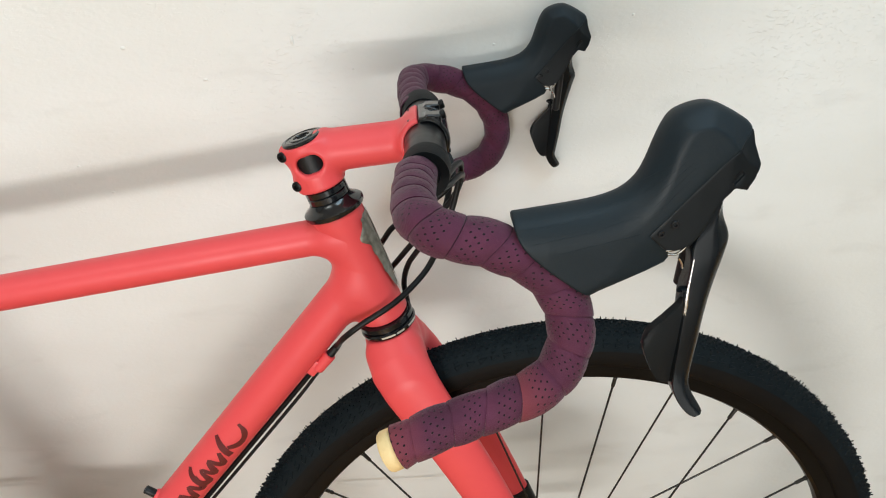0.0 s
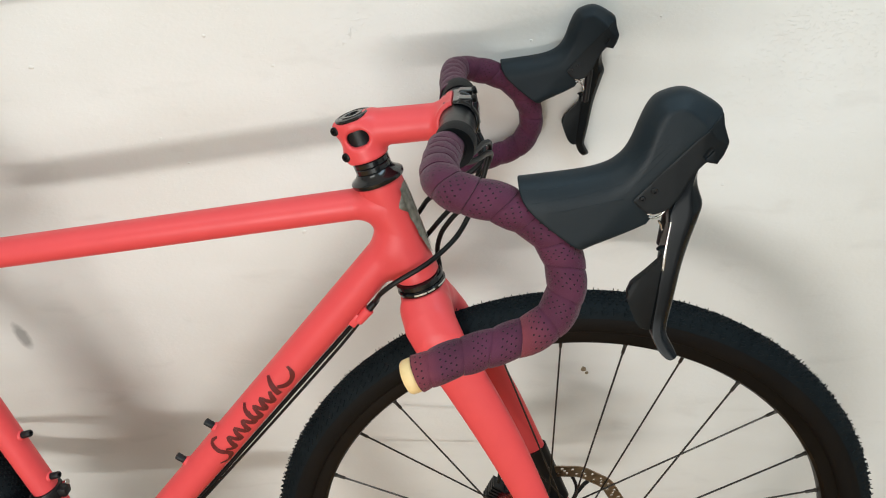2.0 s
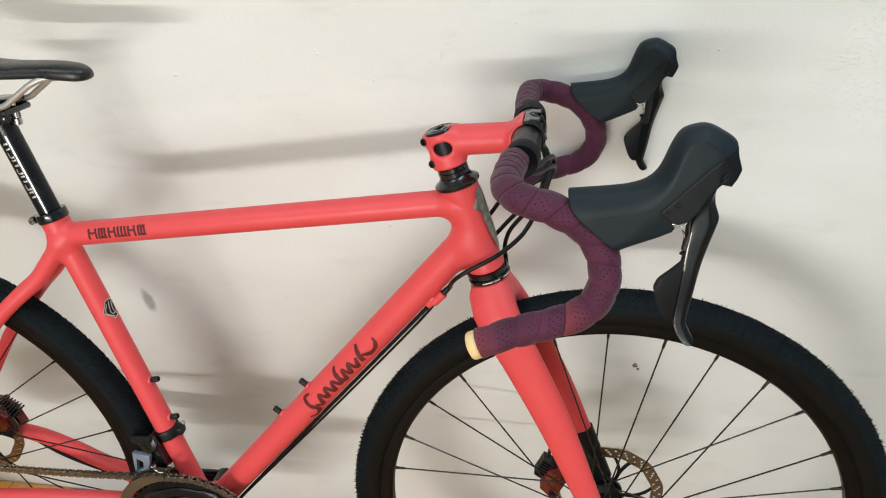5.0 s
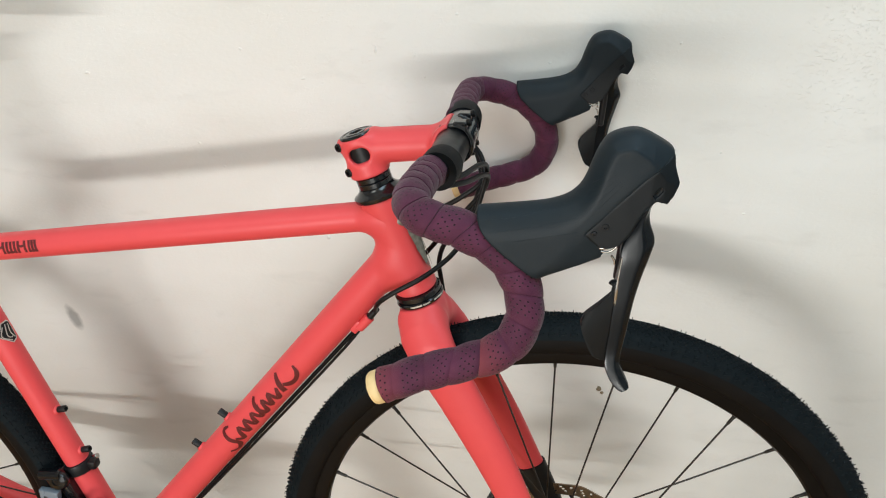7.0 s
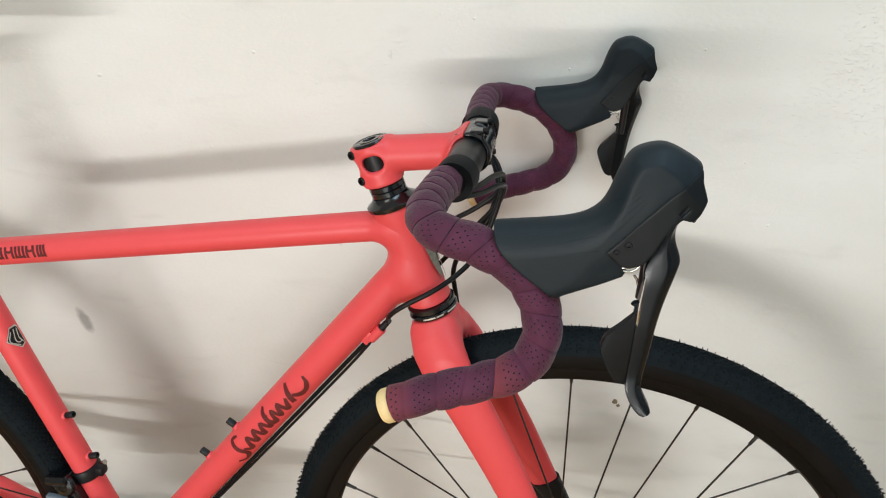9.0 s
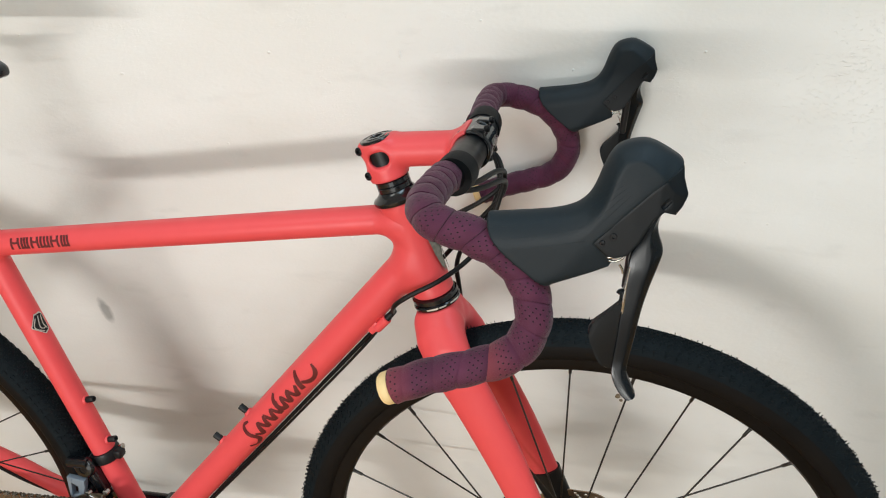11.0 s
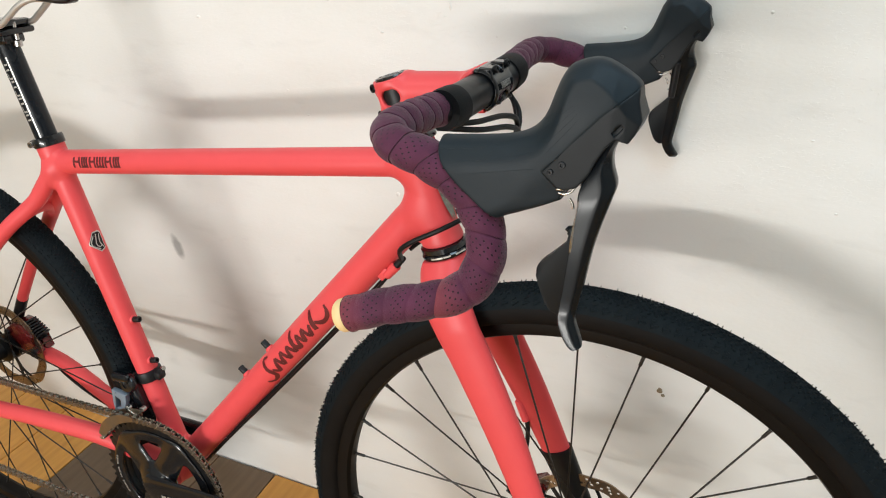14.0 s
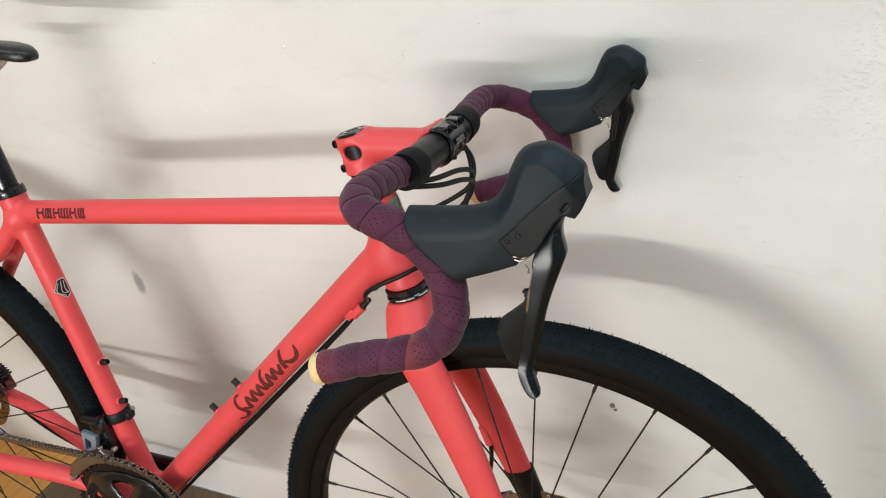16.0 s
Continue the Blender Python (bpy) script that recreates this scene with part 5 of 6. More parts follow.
def build_shifter(s):
    y0 = s * 0.1910
    shift = Matrix.Translation((-0.002, 0, -0.003)) if s > 0 else Matrix()
    bm = shell_mesh(hood_shape, y0)
    tree = BVHTree.FromBMesh(bm)
    hood = part("brake_hood", bm, RUBBER, bike, "dark grey rubber brake hood with lever", angle=38)
    hood.matrix_basis = BAR_M @ shift

    def flank(x, z, lift):
        """The place on the outer flank of the hood at x, z."""
        q, nrm, _, _ = tree.ray_cast(Vector((x, y0 + s * 0.08, z)), Vector((0, -s, 0)))
        return (q + nrm * lift) if q else Vector((x, y0 + s * 0.0165, z))
    # fine moulded grip ribs, long dashes on the flank and short curved ones under the horn
    for pts, dash in ((((0.374, 0.8985), (0.402, 0.9030), (0.436, 0.9145)), 9), (((0.381, 0.8915), (0.414, 0.8980), (0.440, 0.9060)), 9),
                      *((((0.4380 + 0.0022 * k, 0.9205 - 0.0034 * k), (0.4475 + 0.0020 * k, 0.9295 - 0.0030 * k), (0.4600 + 0.0014 * k, 0.9405 - 0.0026 * k)), 1) for k in range(5))):
        path, _ = spline([(x, 0, z) for x, z in pts], 37)
        step = 36 // dash
        for d0 in range(0, 36, step):
            seg = path[d0:d0 + max(step, 2) + (0 if dash > 1 else 1)]
            bm = bmesh.new()
            tube(bm, [flank(q.x, q.z, 0.00002) for q in seg], lambda x: 0.00013 * (0.35 + 0.65 * math.sin(math.pi * min(max(x, 0.04), 0.96))), 6, max(4, len(seg)))
            part("grip_rib", bm, RUBBER, hood)
    # worn raised mark low on the flank
    for k in range(8):
        x = 0.3985 + 0.0050 * k + (0.002 if k > 3 else 0)
        z = 0.8865 + 0.22 * (x - 0.3985)
        bm = bmesh.new()
        tube(bm, [flank(x + d, z + 0.22 * d, 0.00002) for d in (0, 0.0012, 0.0024, 0.0036)], 0.0002, 6, 5)
        part("raised_mark", bm, RUBBER, hood)
    bm = shell_mesh(bracket_shape, y0)
    part("lever_bracket", bm, BRACKET, hood, "matte black resin lever bracket", angle=30)
    ridge = ((0.42, 1.02), (1.0, 0.34), (1.0, -0.95), (0.80, -1.02))
    bm = bmesh.new()
    rows = glide(BLADE_ROWS, 60)
    secs = [section(r, y0 + s * (0.002 + 0.0260 * (k / 59) ** 1.1), ridge, (0.09, 0.25)) for k, r in enumerate(rows)]
    c = sum(secs[-1], Vector()) / len(secs[-1])
    for k in (0.82, 0.5, 0.15):
        secs.append([c + (v - c) * k + Vector((0.0006, 0, -0.0018)) * (1 - k) for v in secs[59]])
    loft(bm, secs)
    part("brake_lever", bm, LEVER, hood, "dark polished metal brake lever blade", angle=28)
    path, _ = spline([(x, 0, z) for x, z in PADDLE + PADDLE[:1]], 64)
    bm = bmesh.new()
    ya, yb = y0 + s * 0.0140, y0 + s * 0.0200
    plate(bm, [(q.x, q.z) for q in path[:-1]], min(ya, yb), max(ya, yb), bevel=0.0018)
    part("shift_paddle", bm, BRACKET, hood, "matte black shift paddle", angle=35)
    # polished return spring and link in the gap behind the blade, on both flanks
    for e in (-1, 1):
        bm = bmesh.new()
        link = [(0.4548, 0.8845), (0.4594, 0.8853), (0.4640, 0.8880), (0.4668, 0.8930), (0.4690, 0.8990), (0.4702, 0.9045), (0.4726, 0.9085), (0.4738, 0.9070)]
        # the link's uneven thickness imitates broken reflections along it
        tube(bm, [(x, y0 + e * 0.0150, z) for x, z in link], lambda q: 0.0004 + 0.0006 * abs(math.sin(9.5 * q + 0.6)), 10, 40)
        part("return_link", bm, STEEL, hood, "bright metal link")
        bm = bmesh.new()
        tube(bm, [(x, y0 + e * 0.0146, z) for x, z in ((0.4560, 0.8822), (0.4600, 0.8818), (0.4640, 0.8840), (0.4668, 0.8880))], 0.0007, 10, 16)
        tube(bm, [(x, y0 + e * 0.0135, z) for x, z in ((0.4632, 0.8790), (0.4652, 0.8760), (0.4660, 0.8725))], 0.0008, 10, 10)
        part("return_spring", bm, STEEL, hood, "bright metal spring")
    # highlight on the blade's back edge, modelled as a thin steel tube
    bm = bmesh.new()
    tube(bm, [(x, y0 + s * y, z) for x, y, z in ((0.4700, 0.0180, 0.8800), (0.4692, 0.0188, 0.8700), (0.4684, 0.0194, 0.8600), (0.4682, 0.0202, 0.8450), (0.4676, 0.0212, 0.8300), (0.4668, 0.0222, 0.8140))],
         lambda q: 0.0004 + 0.0010 * math.exp(-((q - 0.45) / 0.22) ** 2), 8, 30)
    part("lever_highlight", bm, STEEL, hood, "thin bright line standing for the lever's highlight")
    bm = bmesh.new()
    rod(bm, (0.4720, y0 - 0.006, 0.8950), (0.4700, y0 - 0.002, 0.8560), 0.0042, 0.0036, 16, 0.001)
    part("lever_arm", bm, SATIN, hood)
    for e in (-1, 1):
        for q, r in (((0.4575, 0.9008), 0.0024), ((0.4506, 0.8955), 0.0019)):
            bm = bmesh.new()
            lathe(bm, [(r, 0), (r, 0.0012), (r * 0.8, 0.0016), (r * 0.5, 0.0016), (r * 0.4, 0.0006)], frame_to((q[0], y0 + e * 0.0158, q[1]), (q[0], y0 + e * 0.1, q[1])), 20)
            part("screw", bm, ALLOY_BLACK, hood)


for s in (-1, 1):
    build_shifter(s)


# ---- cables ----
def cable(points, r=0.0026, name="cable_housing", label="", mat=CABLE, count=60):
    bm = bmesh.new()
    tube(bm, points, r, 12, count)
    return part(name, bm, mat, bike, label)


cs = CS_A + CS_D * 0.030
cable([(0.318, -0.088, 0.877), (0.338, -0.055, 0.873), (0.350, -0.020, 0.871), (0.356, 0.004, 0.862), (0.353, 0.008, 0.840), (0.343, 0.006, 0.806), (0.331, 0.000, 0.781), (0.319, -0.010, 0.7675), (0.296, -0.028, 0.754), (0.2665, -0.034, 0.7375), (0.250, -0.031, 0.723), cs])
cable([(0.317, -0.088, 0.874), (0.340, -0.050, 0.865), (0.353, -0.015, 0.860), (0.357, 0.008, 0.850), (0.350, 0.014, 0.830), (0.333, 0.018, 0.808), (0.3104, 0.022, 0.7814), (0.2956, 0.030, 0.7601), (0.275, 0.034, 0.735), (0.250, 0.028, 0.712), (0.235, 0.022, 0.698)])
cable([(0.322, 0.062, 0.878), (0.340, 0.045, 0.866), (0.348, 0.030, 0.840), (0.338, 0.018, 0.806), (0.3167, 0.020, 0.7771), (0.3079, 0.026, 0.7608), (0.3034, 0.031, 0.7408), (0.3050, 0.033, 0.722), (0.309, 0.034, 0.690)])
cable([(0.322, 0.064, 0.876), (0.346, 0.040, 0.862), (0.350, 0.022, 0.842), (0.330, 0.018, 0.824), (0.2991, 0.022, 0.8029), (0.288, 0.030, 0.7862), (0.272, 0.036, 0.760), (0.250, 0.030, 0.730), (0.232, 0.022, 0.705)])
d = (DT_B - DT_A).normalized()
up = Vector((-d.z, 0, d.x))
cable([CS_A + d * 0.012 - up * 0.001, CS_A - d * 0.05 - up * 0.0034, CS_A - d * 0.25 - up * 0.0026, DT_A + d * 0.060 - up * 0.0225 + Vector((0, -0.006, 0)), DT_A + d * 0.01 - up * 0.024], 0.0017, "gear_cable")
cable([CS_A + d * 0.006 - up * 0.0005 + Vector((0, 0.010, 0)), CS_A - d * 0.15 - up * 0.0005 + Vector((0, 0.010, 0)), DT_A + d * 0.20 - up * 0.0218 + Vector((0, -0.004, 0)), DT_A + d * 0.02 - up * 0.0230 + Vector((0, -0.004, 0))], 0.0026, "brake_hose")
cable([CS_A + Vector((0, 0.024, 0)) + up * 0.012, CS_A - d * 0.2 + Vector((0, 0.024, 0)) + up * 0.012, DT_A + d * 0.03 - up * 0.016 + Vector((0, 0.012, 0))], 0.0026, "brake_hose")


# ---- seat ----
def build_seat():
    bm = bmesh.new()
    rod(bm, seat(0.74), seat(0.884), 0.0136, n=40)
    post = part("seat_post", bm, POST, bike, "gloss black seat post with silver stripe")
    a, b = seat(0.765), seat(0.880)
    dd = (b - a).normalized()
    fwd = Vector((dd.z, 0, -dd.x))
    place = lambda s_, w: a + dd * s_ + 0.0139 * (math.cos(w) * Vector((0, -1, 0)) + math.sin(w) * fwd)
    bm = bmesh.new()
    ribbon(bm, place, [(0.004, 0.42, 1), (0.05, 0.42, 1), (0.108, 0.42, 1)], 0.12)
    for k in range(7):
        s_ = 0.030 + 0.0105 * k
        ribbon(bm, place, [(s_, -0.14, 1), (s_, 0.05, 1), (s_, 0.24, 1)], 0.0022)
        if k % 2:
            ribbon(bm, place, [(s_, -0.14, 1), (s_ + 0.003, -0.14, 1), (s_ + 0.0065, -0.14, 1)], 0.11)
        else:
            ribbon(bm, place, [(s_ + 0.0065, -0.14, 1), (s_ + 0.0065, 0.05, 1), (s_ + 0.0065, 0.24, 1)], 0.0022)
    strokes("mark_stroke", bm, SILVER, post)
    # collar
    bm = bmesh.new()
    lathe(bm, [(0.0165, 0), (0.0188, 0.0006), (0.0192, 0.003), (0.0192, 0.0095), (0.0186, 0.0125), (0.0150, 0.0130)], frame_to(seat(0.759), seat(0.9)), 40)
    box(bm, (0.012, 0.016, 0.010), frame_to(seat(0.765) - fwd * 0.022, seat(0.9) - fwd * 0.022), 0.002)
    collar = part("seat_collar", bm, GLOSS, bike, "gloss black seat collar")
    bm = bmesh.new()
    c = seat(0.765) - fwd * 0.024
    lathe(bm, [(0.0038, 0), (0.0040, 0.001), (0.0040, 0.003), (0.0022, 0.003), (0.002, 0.001)], frame_to(c + Vector((0, -0.008, 0)), c + Vector((0, -1, 0))), 16)
    part("bolt", bm, STEEL, collar)
    # clamp head
    h = seat(0.8935)
    bm = bmesh.new()
    box(bm, (0.040, 0.030, 0.014), Matrix.Translation(h + Vector((0.0, 0, -0.003))) @ Matrix.Rotation(radians(-6), 4, "Y"), 0.004)
    box(bm, (0.056, 0.048, 0.008), Matrix.Translation(h + Vector((0.001, 0, 0.0065))) @ Matrix.Rotation(radians(-3), 4, "Y"), 0.003)
    box(bm, (0.050, 0.048, 0.008), Matrix.Translation(h + Vector((0.001, 0, 0.0155))) @ Matrix.Rotation(radians(-3), 4, "Y"), 0.004)
    part("saddle_clamp", bm, GLOSS, post, "gloss black two-bolt saddle clamp")
    for x in (-0.024, 0.024):
        bm = bmesh.new()
        rod(bm, h + Vector((x, 0, -0.011)), h + Vector((x, 0, 0.018)), 0.0024, n=14)
        rod(bm, h + Vector((x, 0, -0.011)), h + Vector((x, 0, -0.003)), 0.0050, n=18, bevel=0.0008)
        part("clamp_bolt", bm, STEEL, post, "bright clamp bolt")
    # saddle: sections from tail to nose (x, half width, top, drop)
    rows = [(-0.440, 0.040, 0.968, 0.012), (-0.425, 0.064, 0.972, 0.017), (-0.395, 0.069, 0.970, 0.021), (-0.350, 0.056, 0.963, 0.021), (-0.305, 0.038, 0.958, 0.019), (-0.265, 0.026, 0.9570, 0.0175),
            (-0.230, 0.0215, 0.9580, 0.018), (-0.205, 0.0195, 0.9580, 0.0195), (-0.186, 0.0170, 0.9560, 0.019), (-0.176, 0.0120, 0.9525, 0.015), (-0.1705, 0.0055, 0.9485, 0.008)]
    arr = np.array(rows)
    secs = []
    for x in np.linspace(arr[0, 0], arr[-1, 0], 60):
        w_, top_, drop = (float(np.interp(x, arr[:, 0], arr[:, k])) for k in (1, 2, 3))
        ring = []
        for k in range(36):
            a_ = 2 * math.pi * k / 36
            ca, sa = math.cos(a_), math.sin(a_)
            z = top_ - 0.55 * drop + (0.55 * drop if sa > 0 else 0.45 * drop) * math.copysign(abs(sa) ** 0.75, sa)
            ring.append(Vector((x, w_ * math.copysign(abs(ca) ** 0.7, ca), z - 0.06 * w_ * ca * ca)))
        secs.append(ring)
    bm = bmesh.new()
    loft(bm, secs)
    sad = part("saddle", bm, SADDLE, bike, "smooth black saddle with silver rails", angle=60)
    for s in (-1, 1):
        bm = bmesh.new()
        tube(bm, [(-0.198, s * 0.010, 0.942), (-0.218, s * 0.016, 0.942), (-0.236, s * 0.020, 0.935), (-0.260, s * 0.0215, 0.919), (-0.281, s * 0.022, 0.9085), (-0.335, s * 0.022, 0.9060), (-0.375, s * 0.026, 0.912), (-0.410, s * 0.034, 0.945)], 0.0036, 14, 50)
        part("saddle_rail", bm, RAIL, sad, "silver saddle rail")


build_seat()


# ---- drive train ----
RING_Y, R_RING = -0.0465, 0.1022


def build_cranks():
    n = 52
    bm = bmesh.new()
    out = []
    for k in range(n):
        for dr, dw in ((-0.0030, -0.35), (0.0018, -0.12), (0.0018, 0.12), (-0.0030, 0.35)):
            w = 2 * math.pi * (k + dw) / n
            out.append(((R_RING + dr) * math.cos(w), (R_RING + dr) * math.sin(w)))
    inner = [(0.0735 * math.cos(2 * math.pi * k / len(out)), 0.0735 * math.sin(2 * math.pi * k / len(out))) for k in range(len(out))]
    m = Matrix.Translation((BB.x, RING_Y, BB.z))
    vs = [[bm.verts.new(m @ Vector((x, y, z))) for x, z in loop] for loop, y in ((out, -0.0012), (out, 0.0012), (inner, 0.0018), (inner, -0.0035))]
    c = len(out)
    for a, b in zip(vs, vs[1:] + vs[:1]):
        for k in range(c):
            bm.faces.new((a[k], a[(k + 1) % c], b[(k + 1) % c], b[k]))
    ring = part("chainring", bm, ALLOY_BLACK, bike, "black toothed outer chainring", angle=30)
    bm = bmesh.new()
    lathe(bm, [(0.060, 0), (0.0685, 0.0), (0.0685, 0.002), (0.060, 0.002)], Matrix.Translation((BB.x, RING_Y + 0.007, BB.z)) @ Matrix.Rotation(radians(-90), 4, "X"), 68, cap=False)
    part("inner_chainring", bm, ALLOY_BLACK, ring)
    # pale arc of lettering along the ring, as bars
    bm = bmesh.new()
    for k in range(26):
        w0 = math.radians(163 + 1.9 * k)
        if k in (7, 8, 16, 17):
            continue
        q = []
        for w, r in ((w0, 0.0800), (w0, 0.0832), (w0 + 0.020, 0.0832), (w0 + 0.020, 0.0800)):
            q.append(bm.verts.new((BB.x + r * math.cos(w), RING_Y - 0.0068, BB.z + r * math.sin(w))))
        bm.faces.new(q)
    strokes("mark_stroke", bm, SILVER, ring)
    # four-arm spider and hollow crank arm
    crank_w = math.radians(7)

    def f(p):
        q = (p - np.array((BB.x, RING_Y - 0.0035, BB.z))) * np.array([1, 4.0, 1])
        v = f_cylinder((0, -0.052, 0), (0, 0.012, 0), 0.0290, 0.006)(q)
        rad = np.hypot(q[..., 0], q[..., 2])
        v = smin(v, np.maximum(np.abs(rad - 0.0805) - 0.0075, np.abs(q[..., 1]) - 0.010), 0.010)
        for off in (55, 124, 237, 305):
            w = crank_w + math.radians(off)
            tip = np.array((0.074 * math.cos(w), 0.0, 0.074 * math.sin(w)))
            v = smin(v, f_capsule((0, -0.030, 0), tip, 0.0220, 0.0190)(q), 0.012)
        end = np.array((0.172 * math.cos(crank_w), -0.068, 0.172 * math.sin(crank_w)))
        v = smin(v, f_capsule((0, -0.058, 0), end, 0.0230, 0.0150)(q), 0.010)
        return v * 0.6
    part("crank_arm", nets(f, (BB.x - 0.11, RING_Y - 0.045, BB.z - 0.11), (BB.x + 0.19, RING_Y + 0.012, BB.z + 0.11), 0.0018), GLOSS, bike, "gloss black crank arm with four-arm spider", angle=0)
    # lettering along the arm, as bars
    u, v = Vector((math.cos(crank_w), 0, math.sin(crank_w))), Vector((-math.sin(crank_w), 0, math.cos(crank_w)))
    bm = bmesh.new()
    for k in range(7):
        c0 = Vector((BB.x, RING_Y - 0.0250, BB.z)) + u * (0.016 + 0.0105 * k) - v * 0.006
        bm.faces.new([bm.verts.new(c0 + u * x + v * z) for x, z in ((0, -0.0026), (0.0078, -0.0026), (0.0084, 0.0026), (0.0006, 0.0026))])
    strokes("mark_stroke", bm, SILVER, ring)
    # the arm on the wall side points back
    bm = bmesh.new()
    a0, a1 = BB + Vector((0, 0.060, 0)), BB - u * 0.172 + Vector((0, 0.078, 0))
    tube(bm, [a0, a0.lerp(a1, 0.33), a0.lerp(a1, 0.67), a1], lambda x: 0.0185 - 0.004 * x, 20, 14, oval=0.45)
    rod(bm, BB + Vector((0, 0.030, 0)), BB + Vector((0, 0.068, 0)), 0.0190, n=28, bevel=0.002)
    part("crank_arm", bm, GLOSS, bike, "gloss black crank arm", angle=40)


build_cranks()


def build_chain():
    """Links along the two runs and round the front ring."""
    bm = bmesh.new()
    link_shape = [(-0.0062, -0.0030), (-0.0042, -0.0048), (-0.0015, -0.0030), (0.0015, -0.0030), (0.0042, -0.0048), (0.0062, -0.0030), (0.0076, 0)]
    link_shape += [(-x, -z) for x, z in link_shape]
    for y in (-0.0030, 0.0030):
        plate(bm, link_shape, y - 0.0007, y + 0.0007)
    for x in (-0.0043, 0.0043):
        rod(bm, (x, -0.0046, 0), (x, 0.0046, 0), 0.0021, n=10)
    hub_r = 0.027
    top_a, top_b = Vector((AXLE_R.x + 0.004, -0.045, AXLE_R.z + hub_r - 0.013)), Vector((BB.x - 0.012, RING_Y, BB.z + R_RING))
    low_a, low_b = Vector((AXLE_R.x + 0.002, -0.045, 0.163)), Vector((BB.x - 0.020, RING_Y, BB.z - R_RING + 0.002))
    places = []
    for a, b in ((top_a, top_b), (low_a, low_b)):
        d = b - a
        n = int(d.length / 0.0127)
        ang = math.atan2(d.z, d.x)
        for k in range(n):
            q = a + d * (k + 0.5) / n
            q.z -= 0.004 * math.sin(math.pi * (k + 0.5) / n)
            places.append((q, ang))
    for k in range(25):
        w = math.radians(96 - 7.2 * k)
        places.append((Vector((BB.x + R_RING * math.cos(w), RING_Y, BB.z + R_RING * math.sin(w))), w - math.pi / 2))
    chain = None
    link = None
    for q, ang in places:
        m = Matrix.Translation(q) @ Matrix.Rotation(-ang, 4, "Y")
        if chain is None:
            chain = part("chain", bm, CHAIN, bike, "grey steel roller chain", angle=30)
            chain.matrix_basis = Matrix()
            me = chain.data
            first = m
            me.transform(m)
            link = me.copy()
            link.transform(m.inverted())
            continue
        o = new("link", link)
        o.parent = chain
        o.matrix_basis = m


build_chain()


def build_derailleur():
    d = (seat(0.7) - BB).normalized()
    fwd = Vector((d.z, 0, -d.x))
    c = seat(0.422)
    bm = bmesh.new()
    lathe(bm, [(0.0150, 0), (0.0178, 0.0005), (0.0186, 0.003), (0.0186, 0.013), (0.0178, 0.0155), (0.0150, 0.016)], frame_to(c, seat(0.6)), 36)
    box(bm, (0.012, 0.014, 0.013), Matrix.Translation(c + fwd * 0.020 + d * 0.0065), 0.003)
    clamp = part("derailleur", bm, SATIN, bike, "black front derailleur on a clamp band")
    bm = bmesh.new()
    rod(bm, c + fwd * 0.016 + Vector((0, 0.006, 0)) + d * 0.010, c + fwd * 0.026 + Vector((0, 0.006, 0)) + d * 0.013, 0.0036, n=16, bevel=0.0006)
    part("clamp_bolt", bm, STEEL, clamp)
    base = c - fwd * 0.016 + Vector((0, -0.012, 0.002))
    bm = bmesh.new()
    box(bm, (0.030, 0.020, 0.032), Matrix.Translation(base + Vector((-0.008, -0.003, -0.004))) @ Matrix.Rotation(radians(-18), 4, "Y"), 0.005, 3)
    rod(bm, base + Vector((-0.026, -0.014, 0.012)), base + Vector((0.004, -0.014, 0.014)), 0.0075, n=20, bevel=0.002)
    rod(bm, base + Vector((-0.004, -0.016, -0.034)), base + Vector((-0.004, 0.008, -0.034)), 0.008, n=20, bevel=0.002)
    box(bm, (0.014, 0.022, 0.040), Matrix.Translation(base + Vector((0.006, -0.004, -0.022))) @ Matrix.Rotation(radians(-18), 4, "Y"), 0.004, 3)
    part("derailleur_body", bm, GLOSS, clamp)
    bm = bmesh.new()
    # open A-shaped arm: two legs, a head and a foot round a gap
    legs = (((-0.2142, 0.4146), (-0.2055, 0.4140), (-0.2098, 0.4055), (-0.2120, 0.3835), (-0.2160, 0.3752), (-0.2155, 0.3908)),
            ((-0.2055, 0.4140), (-0.1879, 0.4119), (-0.1901, 0.4002), (-0.1959, 0.3825), (-0.2021, 0.3877), (-0.1985, 0.4010), (-0.2098, 0.4055)),
            ((-0.2160, 0.3752), (-0.2120, 0.3835), (-0.2021, 0.3877), (-0.1959, 0.3825)))
    for k, out in enumerate(legs):
        plate(bm, out[::-1], base.y - 0.0255 - 0.0003 * k, base.y - 0.0180, bevel=0.0008)
    part("linkage_arm", bm, GREY_LINK, clamp, "blue-grey linkage arm")
    bm = bmesh.new()
    lathe(bm, [(0.0125, 0), (0.0140, 0.002), (0.0138, 0.006), (0.0115, 0.0088), (0.0060, 0.0098), (0.0055, 0.0085)], frame_to((-0.1905, -0.022, 0.4235), (-0.1905, -1, 0.70)), 28)
    part("pivot_cap", bm, GLOSS, clamp, "gloss black pivot cap")
    for y in (RING_Y - 0.0085, RING_Y + 0.0080):
        bm = bmesh.new()
        pts, inn = [], []
        for k in range(11):
            w = math.radians(150 - 4.6 * k)
            r = 0.1130 + 0.0090 * math.sin(math.pi * min(1, 0.15 + k / 12)) ** 0.8
            pts.append((BB.x + r * math.cos(w), BB.z + r * math.sin(w)))
            inn.append((BB.x + 0.1064 * math.cos(w), BB.z + 0.1064 * math.sin(w)))
        plate(bm, pts + inn[::-1], y - 0.0008, y + 0.0008)
        part("derailleur_cage", bm, CAGE, clamp, "dull bronze-coloured chain cage")
    bm = bmesh.new()
    w = math.radians(149)
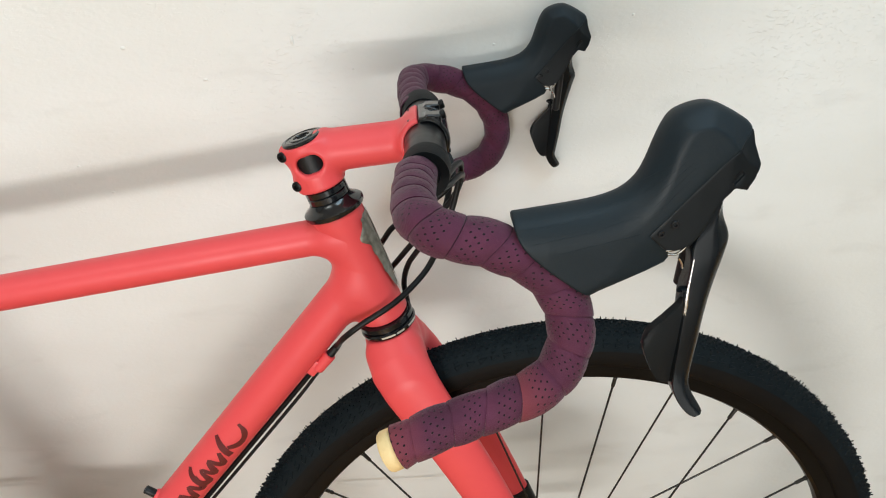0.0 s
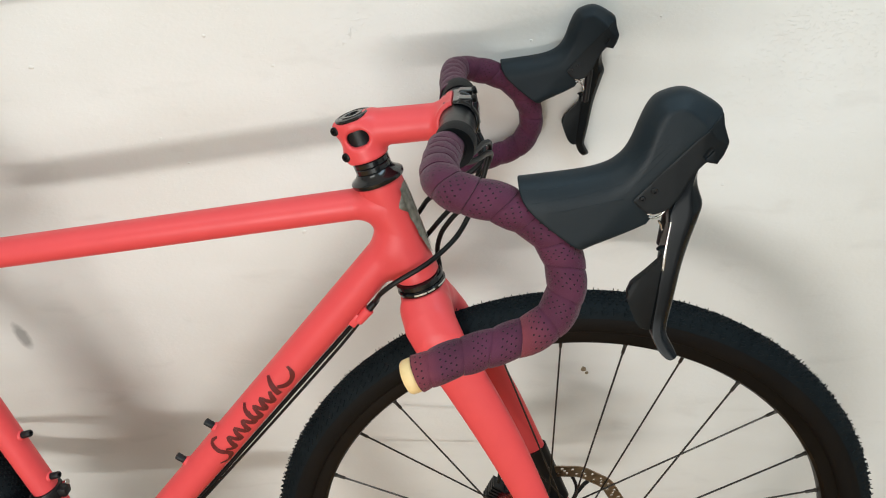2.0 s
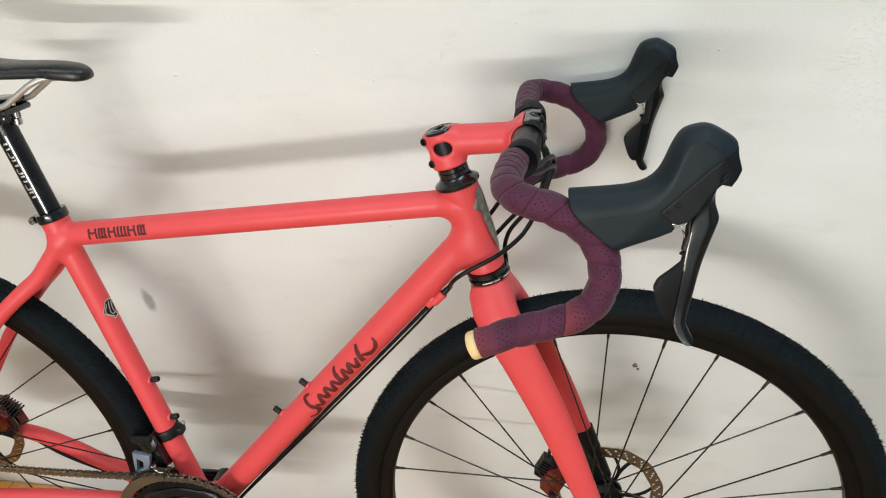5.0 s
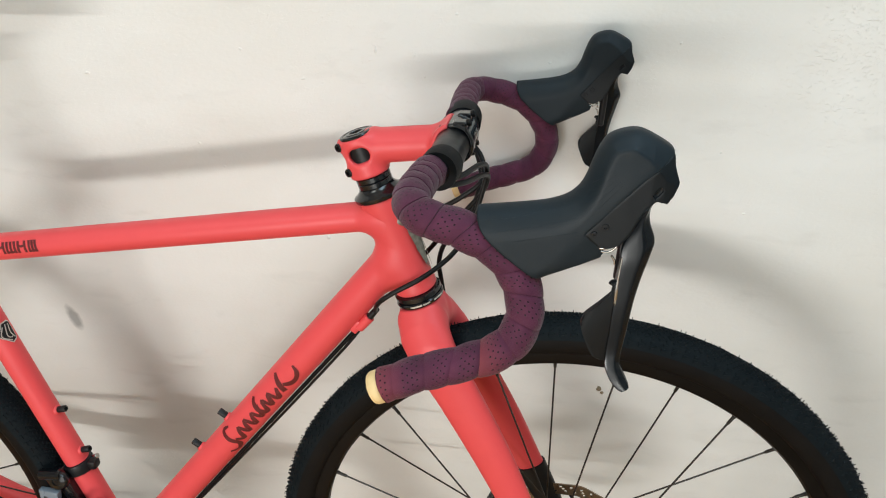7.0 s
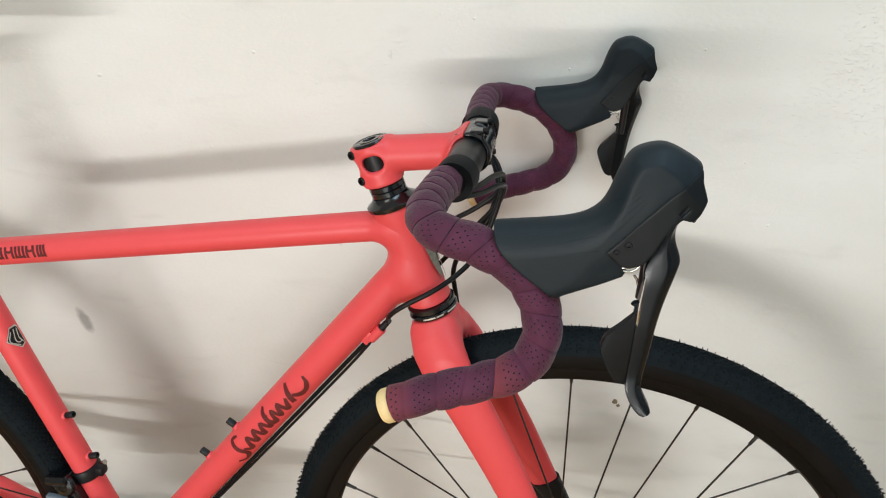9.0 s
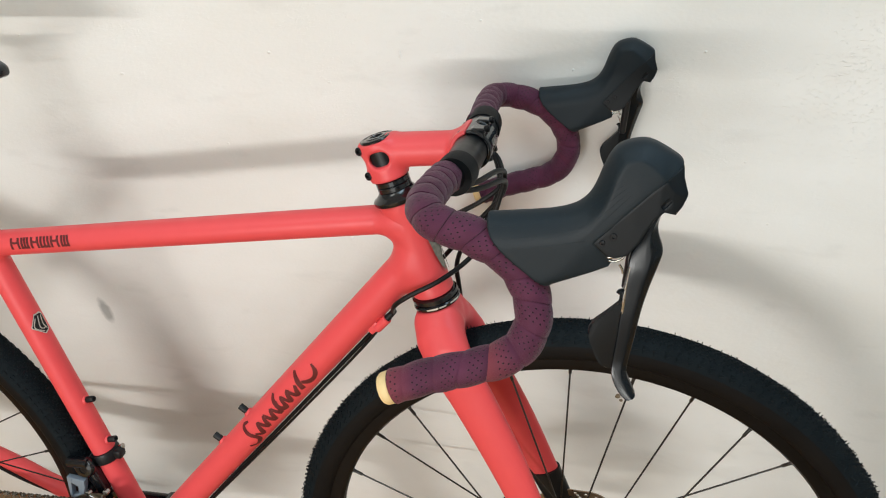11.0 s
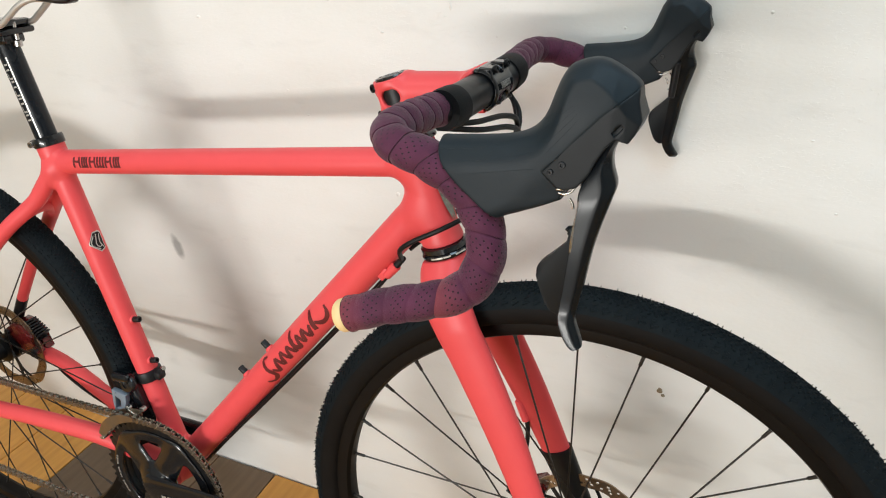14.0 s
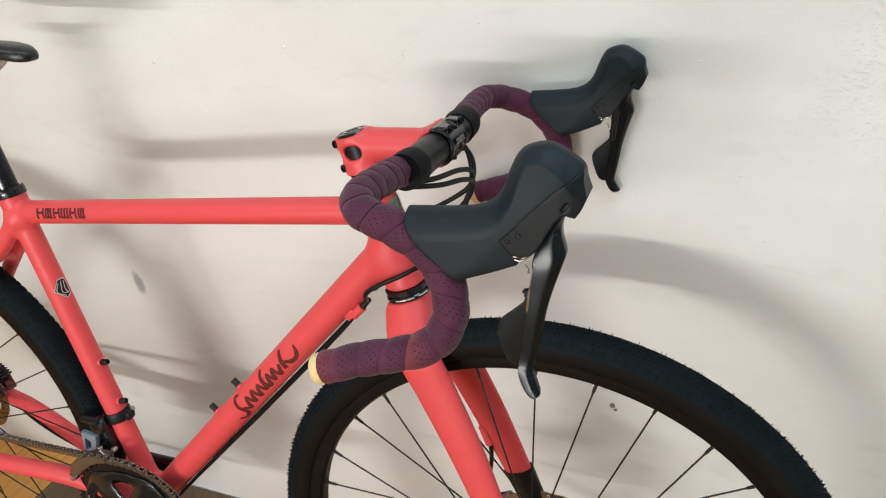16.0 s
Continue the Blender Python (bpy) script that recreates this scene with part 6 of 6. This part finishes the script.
    for r, dz in ((0.1075, 0.0), (0.1115, -0.003)):
        q = Vector((BB.x + r * math.cos(w), RING_Y - 0.0125, BB.z + r * math.sin(w) + dz))
        rod(bm, q, q + Vector((0, 0.0240, 0)), 0.0024, n=12, bevel=0.0005)
    part("cage_screw", bm, STEEL, clamp, "bright screws joining the cage plates")
    bm = bmesh.new()
    for x, z in ((-0.1866, 0.3921), (-0.1582, 0.3984)):
        rod(bm, (x, -0.041, z), (x, -0.034, z), 0.0040, n=16, bevel=0.0008)
    tube(bm, [(-0.2065, -0.0385, 0.3764), (-0.1935, -0.0395, 0.3765), (-0.1812, -0.0390, 0.3779), (-0.1690, -0.0385, 0.3850), (-0.1590, -0.0380, 0.3970)], 0.0019, 10, 20)
    tube(bm, [(-0.1866, -0.0395, 0.3921), (-0.1780, -0.0400, 0.3862), (-0.1700, -0.0395, 0.3858)], 0.0015, 10, 12)
    part("linkage_pin", bm, STEEL, clamp, "bright linkage pins")


build_derailleur()


# ---- wall chips and floor boards ----
def blob(name, at, size, mat, seed, label=""):
    rng = random.Random(seed)
    bm = bmesh.new()
    bmesh.ops.create_icosphere(bm, subdivisions=2, radius=1)
    for v in bm.verts:
        f = 1 + 0.35 * noise.noise(v.co * 1.7 + Vector((seed, 0, 0)))
        v.co = Vector((v.co.x * size[0] * f, v.co.y * size[1], v.co.z * size[2] * f))
    ob = part(name, bm, mat, wall_n, label, angle=50)
    ob.matrix_basis = Matrix.Translation((at[0], WALL_Y, at[1]))
    return ob


for k, (x, z, sx, sz) in enumerate(((-0.188, 0.882, 0.0042, 0.0028), (0.200, 0.917, 0.0022, 0.0060), (0.028, 0.916, 0.0030, 0.0022), (0.116, 0.656, 0.0040, 0.0040), (0.26, 0.885, 0.0016, 0.0016),
                                    (0.105, 0.880, 0.0030, 0.0018), (-0.05, 0.79, 0.0022, 0.0018), (-0.02, 0.757, 0.0026, 0.0016), (0.41, 0.905, 0.0020, 0.0016), (0.556, 0.93, 0.0022, 0.0018), (0.30, 0.96, 0.0024, 0.0016),
                                    (0.62, 0.80, 0.0020, 0.0014), (0.66, 0.72, 0.0024, 0.0015), (0.12, 0.52, 0.0026, 0.0018), (0.43, 0.46, 0.0022, 0.0018), (-0.33, 0.93, 0.0020, 0.0014))):
    blob("paint_chip", (x, z), (sx * 0.85, 0.0010, sz * 0.85), CHIP, 11 + k)
blob("brown_fleck", (0.506, 0.423), (0.0040, 0.0016, 0.0050), FLECK, 40)
blob("brown_fleck", (0.511, 0.416), (0.0026, 0.0013, 0.0030), FLECK, 41)

BOARD, START = 0.1385, -0.748
rng = random.Random(12)
shades = {-2: WOOD, -1: WOOD, 0: WOOD, 1: WOOD_DARK, 2: WOOD_DARK, 3: WOOD_DARK, 4: WOOD, 5: WOOD_DARK, 6: WOOD}
for k in range(-17, 28):
    x0 = START + BOARD * k
    if x0 < -3.19 or x0 + BOARD > 3.19:
        continue
    y = WALL_Y - 0.002
    first = True
    while y > -2.98:
        length = rng.uniform(0.7, 1.3) if not first else rng.uniform(0.55, 1.1)
        mat = shades.get(k) if first and k in shades else rng.choice((WOOD, WOOD, WOOD_DARK, WOOD_PALE))
        y1 = max(y - length, -2.99)
        bm = bmesh.new()
        box(bm, (BOARD - 0.0024, y - y1 - 0.0024, 0.014), Matrix(), 0.001, 1)
        ob = part("board", bm, mat, floor, smooth=False)
        ob.matrix_basis = Matrix.Translation((x0 + BOARD / 2, (y + y1) / 2, -0.015 - 0.0003 * rng.random()))
        y, first = y1, False
